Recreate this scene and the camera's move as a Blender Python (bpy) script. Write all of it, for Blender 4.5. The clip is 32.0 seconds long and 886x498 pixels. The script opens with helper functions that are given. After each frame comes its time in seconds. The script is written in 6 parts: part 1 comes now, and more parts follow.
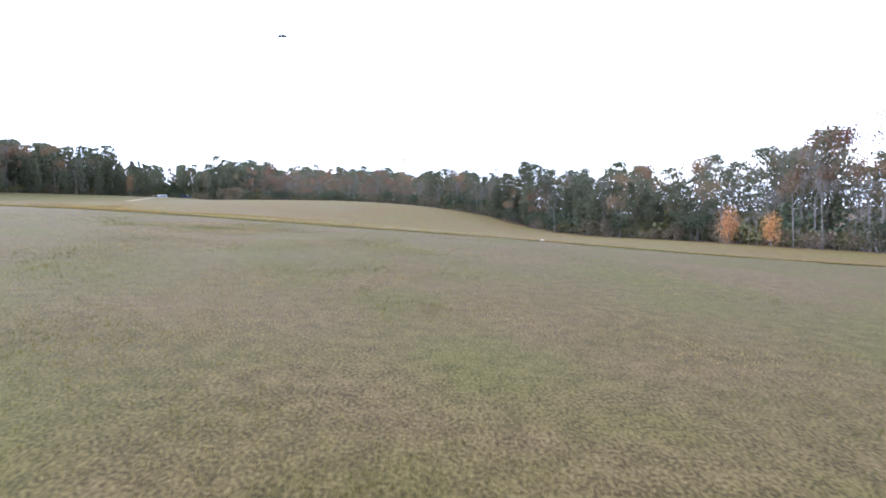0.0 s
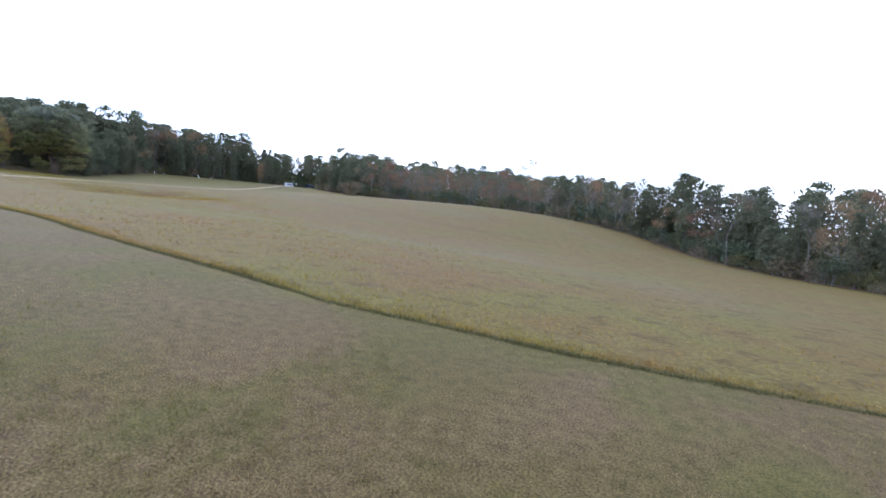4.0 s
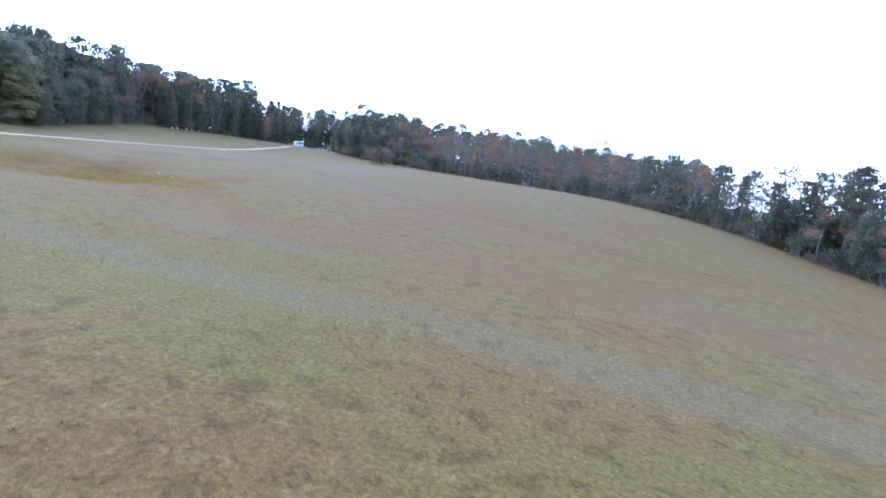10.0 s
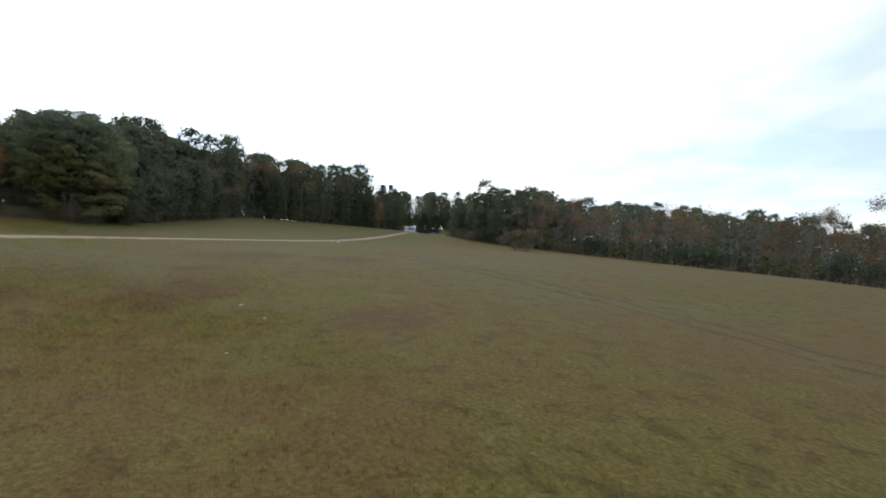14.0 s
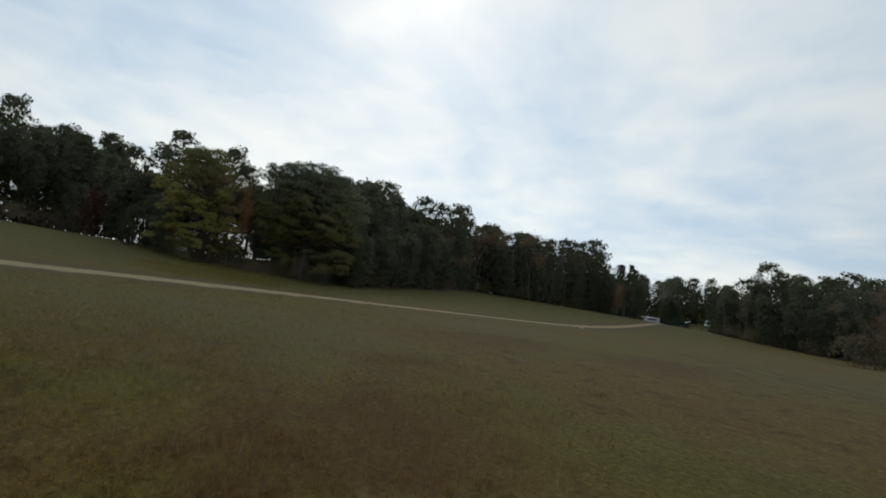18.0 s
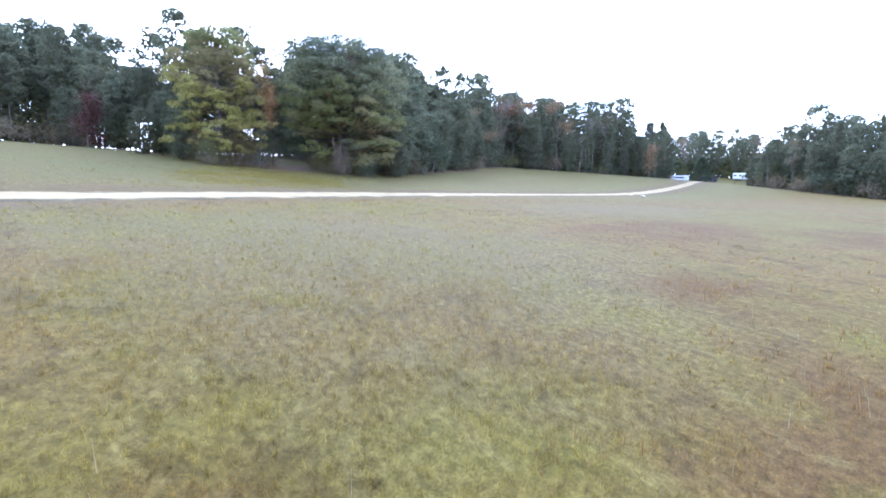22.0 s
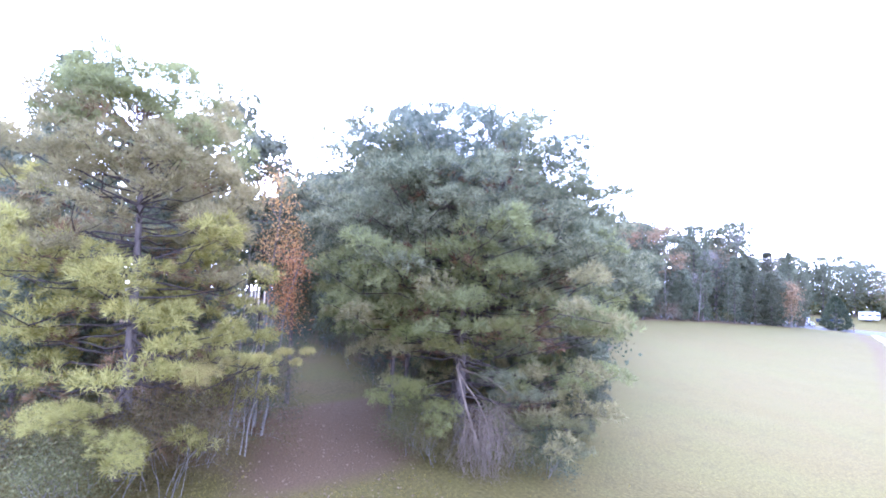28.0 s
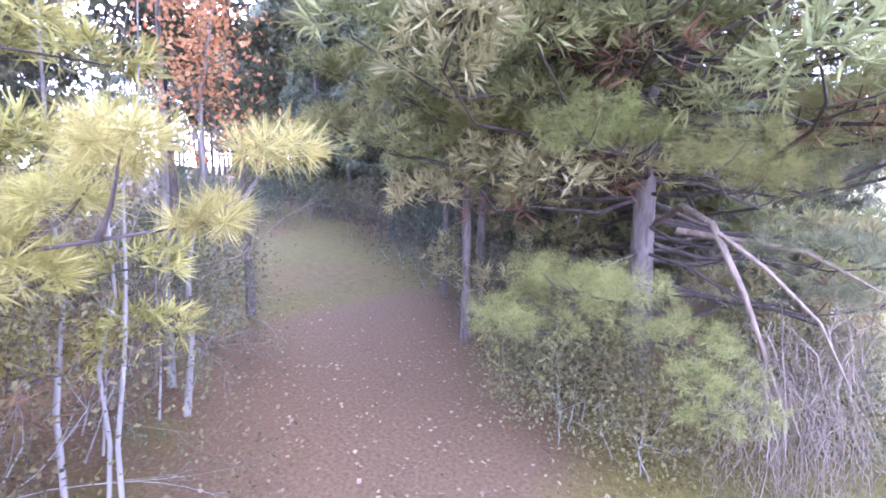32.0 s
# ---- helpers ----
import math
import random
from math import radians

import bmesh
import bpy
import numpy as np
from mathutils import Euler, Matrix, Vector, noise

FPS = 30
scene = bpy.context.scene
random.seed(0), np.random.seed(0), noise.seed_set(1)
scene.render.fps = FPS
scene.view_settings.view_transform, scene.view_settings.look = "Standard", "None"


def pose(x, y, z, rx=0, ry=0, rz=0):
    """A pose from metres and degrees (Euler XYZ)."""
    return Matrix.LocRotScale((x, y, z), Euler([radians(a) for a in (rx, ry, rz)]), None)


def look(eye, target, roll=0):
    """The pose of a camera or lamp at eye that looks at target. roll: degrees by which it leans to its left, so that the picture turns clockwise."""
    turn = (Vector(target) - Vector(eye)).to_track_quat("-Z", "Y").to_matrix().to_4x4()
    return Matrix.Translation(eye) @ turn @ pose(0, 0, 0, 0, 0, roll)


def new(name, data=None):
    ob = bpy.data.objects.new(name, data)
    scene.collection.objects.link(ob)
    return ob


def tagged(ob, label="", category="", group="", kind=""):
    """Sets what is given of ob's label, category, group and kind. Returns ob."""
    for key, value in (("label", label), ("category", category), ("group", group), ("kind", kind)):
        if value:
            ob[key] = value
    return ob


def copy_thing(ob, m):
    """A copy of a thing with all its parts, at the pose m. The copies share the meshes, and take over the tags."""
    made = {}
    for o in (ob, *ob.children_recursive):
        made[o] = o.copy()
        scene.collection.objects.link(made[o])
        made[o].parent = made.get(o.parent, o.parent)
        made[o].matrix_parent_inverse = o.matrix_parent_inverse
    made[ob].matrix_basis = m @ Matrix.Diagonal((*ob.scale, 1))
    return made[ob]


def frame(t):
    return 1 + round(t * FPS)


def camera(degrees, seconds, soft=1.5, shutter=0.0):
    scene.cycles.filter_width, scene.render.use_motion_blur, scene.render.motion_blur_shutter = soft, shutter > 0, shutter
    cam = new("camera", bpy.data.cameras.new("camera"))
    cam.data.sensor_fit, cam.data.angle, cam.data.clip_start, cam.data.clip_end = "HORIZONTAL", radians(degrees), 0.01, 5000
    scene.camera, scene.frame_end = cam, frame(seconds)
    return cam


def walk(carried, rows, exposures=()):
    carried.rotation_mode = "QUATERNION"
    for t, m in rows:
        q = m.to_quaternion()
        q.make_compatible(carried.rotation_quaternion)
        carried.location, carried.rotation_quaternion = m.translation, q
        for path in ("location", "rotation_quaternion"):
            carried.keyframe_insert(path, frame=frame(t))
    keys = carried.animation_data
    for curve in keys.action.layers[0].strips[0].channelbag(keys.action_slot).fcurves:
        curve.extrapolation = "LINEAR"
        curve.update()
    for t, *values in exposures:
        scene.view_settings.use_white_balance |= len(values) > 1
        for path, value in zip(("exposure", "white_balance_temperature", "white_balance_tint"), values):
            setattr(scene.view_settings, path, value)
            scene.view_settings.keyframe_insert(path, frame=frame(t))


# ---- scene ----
cam = camera(83.0, 32.0, 1.8, 0.12)
PATH = [
    (0, pose(0.000, 0.000, 2.000, 86.59, 1.84, 1.40)),
    (0.5, pose(-0.185, 1.656, 2.532, 86.51, 0.58, 4.53)),
    (1, pose(-0.527, 3.156, 2.948, 86.16, -0.38, 6.90)),
    (1.5, pose(-0.985, 4.494, 3.224, 86.42, -0.73, 9.55)),
    (2, pose(-1.537, 5.776, 3.462, 86.97, -1.30, 12.32)),
    (2.5, pose(-2.171, 7.097, 3.685, 87.06, -1.81, 13.71)),
    (3, pose(-2.863, 8.462, 3.880, 85.74, -1.55, 13.69)),
    (3.5, pose(-3.616, 9.868, 4.010, 86.39, -2.72, 13.86)),
    (5.5, pose(-6.730, 15.760, 4.337, 85.35, -1.50, 14.05)),
    (6, pose(-7.718, 17.183, 4.815, 84.57, -1.58, 14.04)),
    (6.5, pose(-8.844, 18.668, 5.484, 84.11, -2.14, 14.05)),
    (7, pose(-10.054, 20.238, 6.194, 83.13, -2.99, 14.06)),
    (7.5, pose(-11.339, 21.933, 6.794, 81.73, -4.40, 14.22)),
    (8, pose(-12.745, 23.727, 7.104, 81.14, -5.18, 14.31)),
    (8.5, pose(-14.300, 25.638, 7.180, 80.72, -5.58, 14.41)),
    (9, pose(-15.952, 27.637, 7.141, 80.86, -5.59, 14.41)),
    (9.5, pose(-17.714, 29.801, 7.094, 81.38, -5.57, 14.36)),
    (10, pose(-19.523, 31.974, 7.028, 81.99, -5.41, 14.22)),
    (10.5, pose(-21.479, 34.271, 6.999, 79.66, -9.93, 14.86)),
    (11, pose(-23.604, 36.753, 6.962, 81.34, -7.96, 14.46)),
    (11.5, pose(-25.808, 39.387, 7.023, 85.31, -5.46, 14.05)),
    (12, pose(-28.157, 42.016, 7.177, 91.32, -4.42, 13.81)),
    (12.5, pose(-30.543, 44.597, 7.342, 91.74, -3.21, 13.86)),
    (13, pose(-32.887, 47.120, 7.493, 92.03, -3.00, 13.81)),
    (13.5, pose(-35.061, 49.639, 7.641, 90.36, -3.26, 17.84)),
    (14, pose(-37.047, 51.985, 7.800, 90.28, -2.98, 24.58)),
    (14.5, pose(-38.886, 53.950, 7.986, 90.72, -3.50, 30.85)),
    (15, pose(-40.612, 55.514, 8.124, 92.15, -3.82, 36.60)),
    (15.5, pose(-42.194, 56.843, 8.190, 94.00, -3.25, 41.16)),
    (17.5, pose(-48.260, 61.806, 7.860, 97.26, -7.70, 47.11)),
    (18, pose(-49.611, 62.592, 7.568, 97.48, -8.40, 48.34)),
    (18.5, pose(-50.825, 62.914, 7.091, 98.10, -8.55, 48.80)),
    (19, pose(-51.927, 62.903, 6.504, 96.89, -5.91, 49.16)),
    (19.5, pose(-52.952, 62.698, 5.947, 97.42, -5.64, 48.87)),
    (20, pose(-53.933, 62.351, 5.584, 97.07, -5.09, 48.52)),
    (20.5, pose(-54.834, 61.973, 5.542, 93.96, -2.13, 48.57)),
    (21, pose(-55.643, 61.629, 5.892, 90.96, -2.51, 48.31)),
    (21.5, pose(-56.389, 61.406, 6.631, 86.12, -2.49, 48.19)),
    (22, pose(-57.177, 61.386, 7.715, 83.58, -2.73, 48.07)),
    (22.5, pose(-58.146, 61.556, 9.036, 82.56, -3.39, 48.11)),
    (23, pose(-59.375, 61.912, 10.439, 78.58, -5.84, 48.40)),
    (23.5, pose(-60.952, 62.517, 11.864, 76.86, -6.21, 48.40)),
    (24, pose(-62.905, 63.394, 13.264, 72.96, -5.85, 48.38)),
    (24.5, pose(-65.206, 64.599, 14.573, 76.07, -7.69, 49.05)),
    (25, pose(-67.719, 65.966, 15.488, 85.29, -6.32, 49.31)),
    (25.5, pose(-70.474, 67.260, 15.813, 87.96, -2.83, 49.47)),
    (27.5, pose(-82.642, 71.723, 14.641, 92.85, -4.13, 48.64)),
    (28, pose(-85.542, 72.749, 14.026, 96.17, -2.91, 48.17)),
    (28.5, pose(-88.157, 73.718, 13.196, 101.84, -2.22, 48.27)),
    (29, pose(-90.369, 74.595, 12.315, 102.92, -1.16, 47.73)),
    (29.5, pose(-92.070, 75.337, 11.555, 103.07, -2.01, 46.80)),
    (30, pose(-93.230, 75.923, 11.107, 96.47, 0.31, 46.87)),
    (30.5, pose(-93.860, 76.335, 11.149, 83.91, 1.35, 46.78)),
    (31, pose(-94.352, 76.751, 11.530, 85.17, 3.60, 46.66)),
    (31.5, pose(-94.854, 77.203, 12.044, 85.76, 4.15, 46.21)),
    (32, pose(-95.532, 77.898, 12.528, 81.53, -0.71, 45.18)),
]
# exposure of the flying camera: it darkens while it looks towards the bright sky
walk(cam, PATH, [(0.0, 0.15, 6100, 20), (1.5, -0.1, 6100, 17), (2.2, -0.3, 6050, 16), (3.0, -0.62, 6000, 15), (3.5, -0.45, 6000, 16), (5.5, -0.2, 5600, 19), (7.0, -0.2, 5500, 21), (9.0, 0.08, 5120, 24), (11.4, 0.0, 5050, 25), (11.9, -1.35, 6400, 7), (13.2, -2.08, 6700, 2), (14.2, -1.25, 7000, 8), (14.8, -1.4, 7000, 8), (15.5, -1.65, 6900, 6), (17.5, -2.4, 7100, 5), (18.4, -2.22, 7400, 5),
                 (19.5, -1.55, 7500, 8), (20.4, -0.95, 7300, 10), (20.9, 0.15, 6300, 17), (21.5, 0.7, 5600, 17), (22.4, 0.45, 5300, 24), (23.5, 0.28, 5200, 30), (25.5, 0.45, 5150, 35), (27.5, 1.6, 5200, 38), (28.5, 1.85, 5300, 36), (29.5, 2.45, 5500, 34), (30.2, 2.62, 5400, 37), (31.0, 2.4, 5700, 38), (32.0, 2.65, 5400, 44)])

# ---- world and sun ----
SUN_YAW, SUN_UP = 56.0, 36.0
SUN_DIR = Vector((-math.sin(radians(SUN_YAW)) * math.cos(radians(SUN_UP)), math.cos(radians(SUN_YAW)) * math.cos(radians(SUN_UP)), math.sin(radians(SUN_UP))))


def nodes_of(tree):
    n, l = tree.nodes, tree.links

    def add(kind, **kw):
        nd = n.new(kind)
        for k, v in kw.items():
            if k in ("operation", "blend_type", "data_type", "sky_type", "noise_dimensions", "feature", "interpolation_type"):
                if k == "operation":
                    nd.operation = v
                elif k == "blend_type":
                    nd.blend_type = v
                elif k == "data_type":
                    nd.data_type = v
                elif k == "sky_type":
                    nd.sky_type = v
                elif k == "noise_dimensions":
                    nd.noise_dimensions = v
                elif k == "feature":
                    nd.feature = v
                else:
                    nd.interpolation_type = v
        return nd
    return n, l, add


def build_world():
    world = bpy.data.worlds.new("overcast_sky")
    scene.world = world
    world.use_nodes = True
    n, l, add = nodes_of(world.node_tree)
    n.clear()
    out, bg = add("ShaderNodeOutputWorld"), add("ShaderNodeBackground")
    sky = add("ShaderNodeTexSky", sky_type="NISHITA")
    sky.sun_disc = False
    sky.sun_elevation, sky.sun_rotation = radians(SUN_UP), radians(-SUN_YAW)
    sky.air_density, sky.dust_density = 1.0, 1.5
    dim = add("ShaderNodeVectorMath", operation="SCALE")
    dim.inputs["Scale"].default_value = 0.10
    l.new(sky.outputs[0], dim.inputs[0])
    co = add("ShaderNodeTexCoord")
    # clouds lie on a flat deck, so they shrink towards the horizon
    sep = add("ShaderNodeSeparateXYZ")
    l.new(co.outputs["Generated"], sep.inputs[0])
    up = add("ShaderNodeMath", operation="MAXIMUM")
    l.new(sep.outputs["Z"], up.inputs[0])
    up.inputs[1].default_value = 0.0
    den = add("ShaderNodeMath", operation="ADD")
    l.new(up.outputs[0], den.inputs[0])
    den.inputs[1].default_value = 0.16
    inv = add("ShaderNodeMath", operation="DIVIDE")
    inv.inputs[0].default_value = 1.0
    l.new(den.outputs[0], inv.inputs[1])
    deck = add("ShaderNodeVectorMath", operation="SCALE")
    l.new(co.outputs["Generated"], deck.inputs[0])
    l.new(inv.outputs[0], deck.inputs["Scale"])
    big, small = add("ShaderNodeTexNoise"), add("ShaderNodeTexNoise")
    for nd, sc, det, dist in ((big, 0.8, 5.0, 0.6), (small, 4.6, 7.0, 0.4)):
        nd.inputs["Scale"].default_value, nd.inputs["Detail"].default_value, nd.inputs["Distortion"].default_value = sc, det, dist
        l.new(deck.outputs[0], nd.inputs["Vector"])
    mixn = add("ShaderNodeMath", operation="MULTIPLY_ADD")
    l.new(small.outputs[0], mixn.inputs[0])
    mixn.inputs[1].default_value = 0.36
    l.new(big.outputs[0], mixn.inputs[2])
    ramp = add("ShaderNodeValToRGB")
    ramp.color_ramp.elements[0].position, ramp.color_ramp.elements[0].color = 0.56, (0.92, 1.32, 1.92, 1)
    ramp.color_ramp.elements[1].position, ramp.color_ramp.elements[1].color = 0.86, (1.72, 1.90, 2.18, 1)
    l.new(mixn.outputs[0], ramp.inputs[0])
    # thin cloud glows round the veiled sun
    dot = add("ShaderNodeVectorMath", operation="DOT_PRODUCT")
    nor = add("ShaderNodeVectorMath", operation="NORMALIZE")
    l.new(co.outputs["Generated"], nor.inputs[0])
    l.new(nor.outputs[0], dot.inputs[0])
    dot.inputs[1].default_value = SUN_DIR
    glow = add("ShaderNodeMapRange", interpolation_type="SMOOTHSTEP")
    l.new(dot.outputs["Value"], glow.inputs[0])
    for i, v in ((1, 0.25), (2, 0.95), (3, 0.0), (4, 0.85)):
        glow.inputs[i].default_value = v
    gl = add("ShaderNodeMath", operation="ADD")
    gl.inputs[1].default_value = 1.0
    l.new(glow.outputs[0], gl.inputs[0])
    lit = add("ShaderNodeVectorMath", operation="SCALE")
    l.new(ramp.outputs[0], lit.inputs[0])
    l.new(gl.outputs[0], lit.inputs["Scale"])
    # haze whitens and brightens the sky towards the horizon
    low = add("ShaderNodeMath", operation="SUBTRACT")
    low.inputs[0].default_value = 1.0
    l.new(up.outputs[0], low.inputs[1])
    haze = add("ShaderNodeMath", operation="POWER")
    l.new(low.outputs[0], haze.inputs[0])
    haze.inputs[1].default_value = 4.0
    veil = add("ShaderNodeVectorMath", operation="SCALE")
    veil.inputs[0].default_value = (1.05, 1.05, 1.05)
    l.new(haze.outputs[0], veil.inputs["Scale"])
    hazy = add("ShaderNodeVectorMath", operation="ADD")
    l.new(lit.outputs[0], hazy.inputs[0])
    l.new(veil.outputs[0], hazy.inputs[1])
    tot = add("ShaderNodeVectorMath", operation="ADD")
    l.new(hazy.outputs[0], tot.inputs[0])
    l.new(dim.outputs[0], tot.inputs[1])
    l.new(tot.outputs[0], bg.inputs["Color"])
    bg.inputs["Strength"].default_value = SKY
    l.new(bg.outputs[0], out.inputs[0])
    lamp = bpy.data.lights.new("sun", "SUN")
    lamp.energy, lamp.angle, lamp.color = 1.5, radians(20), (1.0, 0.88, 0.70)
    ob = new("sun", lamp)
    ob.matrix_world = look((0, 0, 60), Vector((0, 0, 60)) - SUN_DIR)


SKY = 1.0
build_world()


# ---- the lie of the land ----
BEND = [(0, 0, 6.75), (0, 1, 5.03), (0, 2, -2.42), (0, 3, 1.34), (1, 0, -10.74), (1, 1, -1.79), (1, 2, -0.32), (2, 0, -5.55), (2, 1, -3.28),
        (3, 0, 0.3)]
SWELL = [(-120, 56, 0.89), (-120, 84, -0.3), (-120, 112, 2.15), (-120, 140, 1.13), (-120, 168, 0.38), (-120, 196, -0.29), (-92, 28, 0.6),
        (-92, 84, -0.63), (-92, 112, -1.68), (-92, 140, -1.27), (-92, 168, 0.85), (-92, 196, -0.32), (-64, 0, -0.99), (-64, 56, -1.09),
        (-64, 84, -0.41), (-64, 140, -0.17), (-64, 196, -1.94), (-36, 28, -0.24), (-36, 140, -0.33), (-8, 0, -0.52), (-8, 28, 1.32), (-8, 56, -2.43),
        (-8, 112, 1.19), (20, 0, 0.09), (20, 28, -1.26), (20, 56, 0.49), (20, 84, -2.14), (20, 112, -1.86), (20, 168, -0.65), (48, 0, 0.87),
        (48, 56, -1.57)]


def land(x, y):
    """Height of the ground, for numbers or arrays."""
    x, y = np.asarray(x, float), np.asarray(y, float)
    u, v = np.tanh((x + 40) / 150), np.tanh((y - 85) / 170)
    z = sum(c * u ** i * v ** j for i, j, c in BEND)
    for a, b, c in SWELL:
        z = z + c * np.exp(-((x - a) ** 2 + (y - b) ** 2) / 800.0)
    rise = np.clip((y - 188) / 34.0, 0, 1)
    z = z + 3.0 * rise * rise * (3 - 2 * rise)
    z = z - 0.9 * np.exp(-((x + 114) ** 2 + (y - 124) ** 2) / 400.0)
    return z - 0.9 * np.exp(-((x + 54.8) ** 2 + (y - 61.8) ** 2) / 60.0)


def at(x, y, dz=0.0):
    return Vector((x, y, float(land(x, y)) + dz))


# middle line of the dirt lane, and of the mown trail into the wood
LANE = [(-60, -60), (-65, -10), (-71, 30), (-74.8, 50), (-76.3, 60), (-78.1, 68), (-80.0, 77), (-81.8, 86), (-85.4, 103), (-88.8, 122), (-93.2, 148), (-97, 163), (-99.5, 176), (-101.2, 189)]
TRAIL = [(-92, 76), (-98.5, 80.8), (-103, 83.2), (-107.5, 85), (-112, 86), (-118, 85), (-126, 82)]


def along(line, step):
    """Points at even steps on a smooth curve through the line's points."""
    p = np.array(line, float)
    p = np.vstack([2 * p[0] - p[1], p, 2 * p[-1] - p[-2]])
    out = []
    for i in range(1, len(p) - 2):
        n = max(2, int(np.linalg.norm(p[i + 1] - p[i]) / step))
        for t in np.arange(n) / n:
            out.append(0.5 * ((2 * p[i]) + (p[i + 1] - p[i - 1]) * t + (2 * p[i - 1] - 5 * p[i] + 4 * p[i + 1] - p[i + 2]) * t * t + (3 * p[i] - p[i - 1] - 3 * p[i + 1] + p[i + 2]) * t ** 3))
    out.append(p[-2])
    return np.array(out)


LANE_PTS, TRAIL_PTS = along(LANE, 1.0), along(TRAIL, 1.0)


def away(x, y, pts):
    """Distance in plan of the points x, y from the curve pts."""
    x, y = np.asarray(x, float).ravel(), np.asarray(y, float).ravel()
    d = np.full(x.shape, 1e9)
    for a, b in pts:
        d = np.minimum(d, (x - a) ** 2 + (y - b) ** 2)
    return np.sqrt(d)


# ---- materials ----
def material(name, rough=0.85):
    m = bpy.data.materials.new(name)
    m.use_nodes = True
    n, l, add = nodes_of(m.node_tree)
    bsdf = n["Principled BSDF"]
    bsdf.inputs["Roughness"].default_value = rough
    bsdf.inputs["Specular IOR Level"].default_value = 0.25
    return m, n, l, add, bsdf


def noise_of(add, l, scale, detail=4.0, vec=None, dist=0.0):
    nd = add("ShaderNodeTexNoise")
    nd.inputs["Scale"].default_value, nd.inputs["Detail"].default_value, nd.inputs["Distortion"].default_value = scale, detail, dist
    if vec is not None:
        l.new(vec, nd.inputs["Vector"])
    return nd.outputs[0]


def ramp_of(add, l, src, stops):
    r = add("ShaderNodeValToRGB")
    e = r.color_ramp.elements
    while len(e) < len(stops):
        e.new(0.5)
    for el, (p, c) in zip(e, stops):
        el.position, el.color = p, (*c, 1)
    l.new(src, r.inputs[0])
    return r.outputs[0]


def mix_of(add, l, fac, a, b, how="MIX"):
    m = add("ShaderNodeMix", data_type="RGBA", blend_type=how)
    for sock, v in ((m.inputs[0], fac), (m.inputs[6], a), (m.inputs[7], b)):
        if isinstance(v, (int, float)):
            sock.default_value = v
        elif isinstance(v, tuple):
            sock.default_value = (*v, 1)
        else:
            l.new(v, sock)
    return m.outputs[2]


def math_of(add, l, op, a, b=None, c=None):
    m = add("ShaderNodeMath", operation=op)
    for sock, v in zip(m.inputs, (a, b, c)):
        if v is None:
            continue
        if isinstance(v, (int, float)):
            sock.default_value = v
        else:
            l.new(v, sock)
    return m.outputs[0]


def bump_of(add, l, bsdf, height, strength=0.5, dist=0.05):
    b = add("ShaderNodeBump")
    b.inputs["Strength"].default_value, b.inputs["Distance"].default_value = strength, dist
    l.new(height, b.inputs["Height"])
    l.new(b.outputs[0], bsdf.inputs["Normal"])


def place_of(add, sx=1, sy=1, sz=1, l=None):
    co = add("ShaderNodeTexCoord")
    mp = add("ShaderNodeMapping")
    mp.inputs["Scale"].default_value = (sx, sy, sz)
    l.new(co.outputs["Object"], mp.inputs[0])
    return mp.outputs[0]


# patches of the field that stand out: kind, centre and half widths
SPOTS = [("brown", -64.7, 78.9, 2.7, 4.2), ("brown", -60.2, 71.3, 1.8, 1.5), ("brown", -60.0, 62.0, 1.3, 0.9), ("brown", -55.1, 67.3, 0.7, 1.0), ("russet", -43.0, 59.0, 4.0, 2.2), ("russet", -27, 72, 20, 7), ("russet", -48, 104, 18, 8),
         ("brown", -55.7, 65.2, 1.1, 0.9), ("green", -64.5, 87.0, 4.0, 6.0), ("green", -53.4, 66.6, 1.0, 1.6), ("green", -30, 44, 7, 4), ("lilac", -15, 45.4, 13, 1.9), ("lilac", -31, 44.2, 9, 1.3), ("lilac", -33, 51, 6, 2), ("lilac", -66, 68, 7, 6), ("lilac", -71, 86, 4, 8),
         ("brown", -59.5, 83.5, 2.6, 3.4), ("russet", -14, 57.5, 13, 4.0), ("russet", -31, 54, 9, 3), ("russet", -9, 28.5, 5, 1.6), ("brown", -46.5, 67.5, 2.0, 2.0), ("brown", -57, 67.5, 2.4, 2.6),
         ("fresh", -3.9, 14.6, 1.2, 1.1), ("fresh", 0.3, 4.0, 0.9, 0.8), ("fresh", -5.5, 7.5, 1.3, 1.0),
         ("green", -12.5, 24.5, 0.9, 0.6), ("green", -24.8, 43.2, 0.9, 0.5), ("green", -10.6, 26.2, 0.7, 0.5), ("green", -52, 71, 4, 2.5), ("green", -70, 66, 4, 3)]


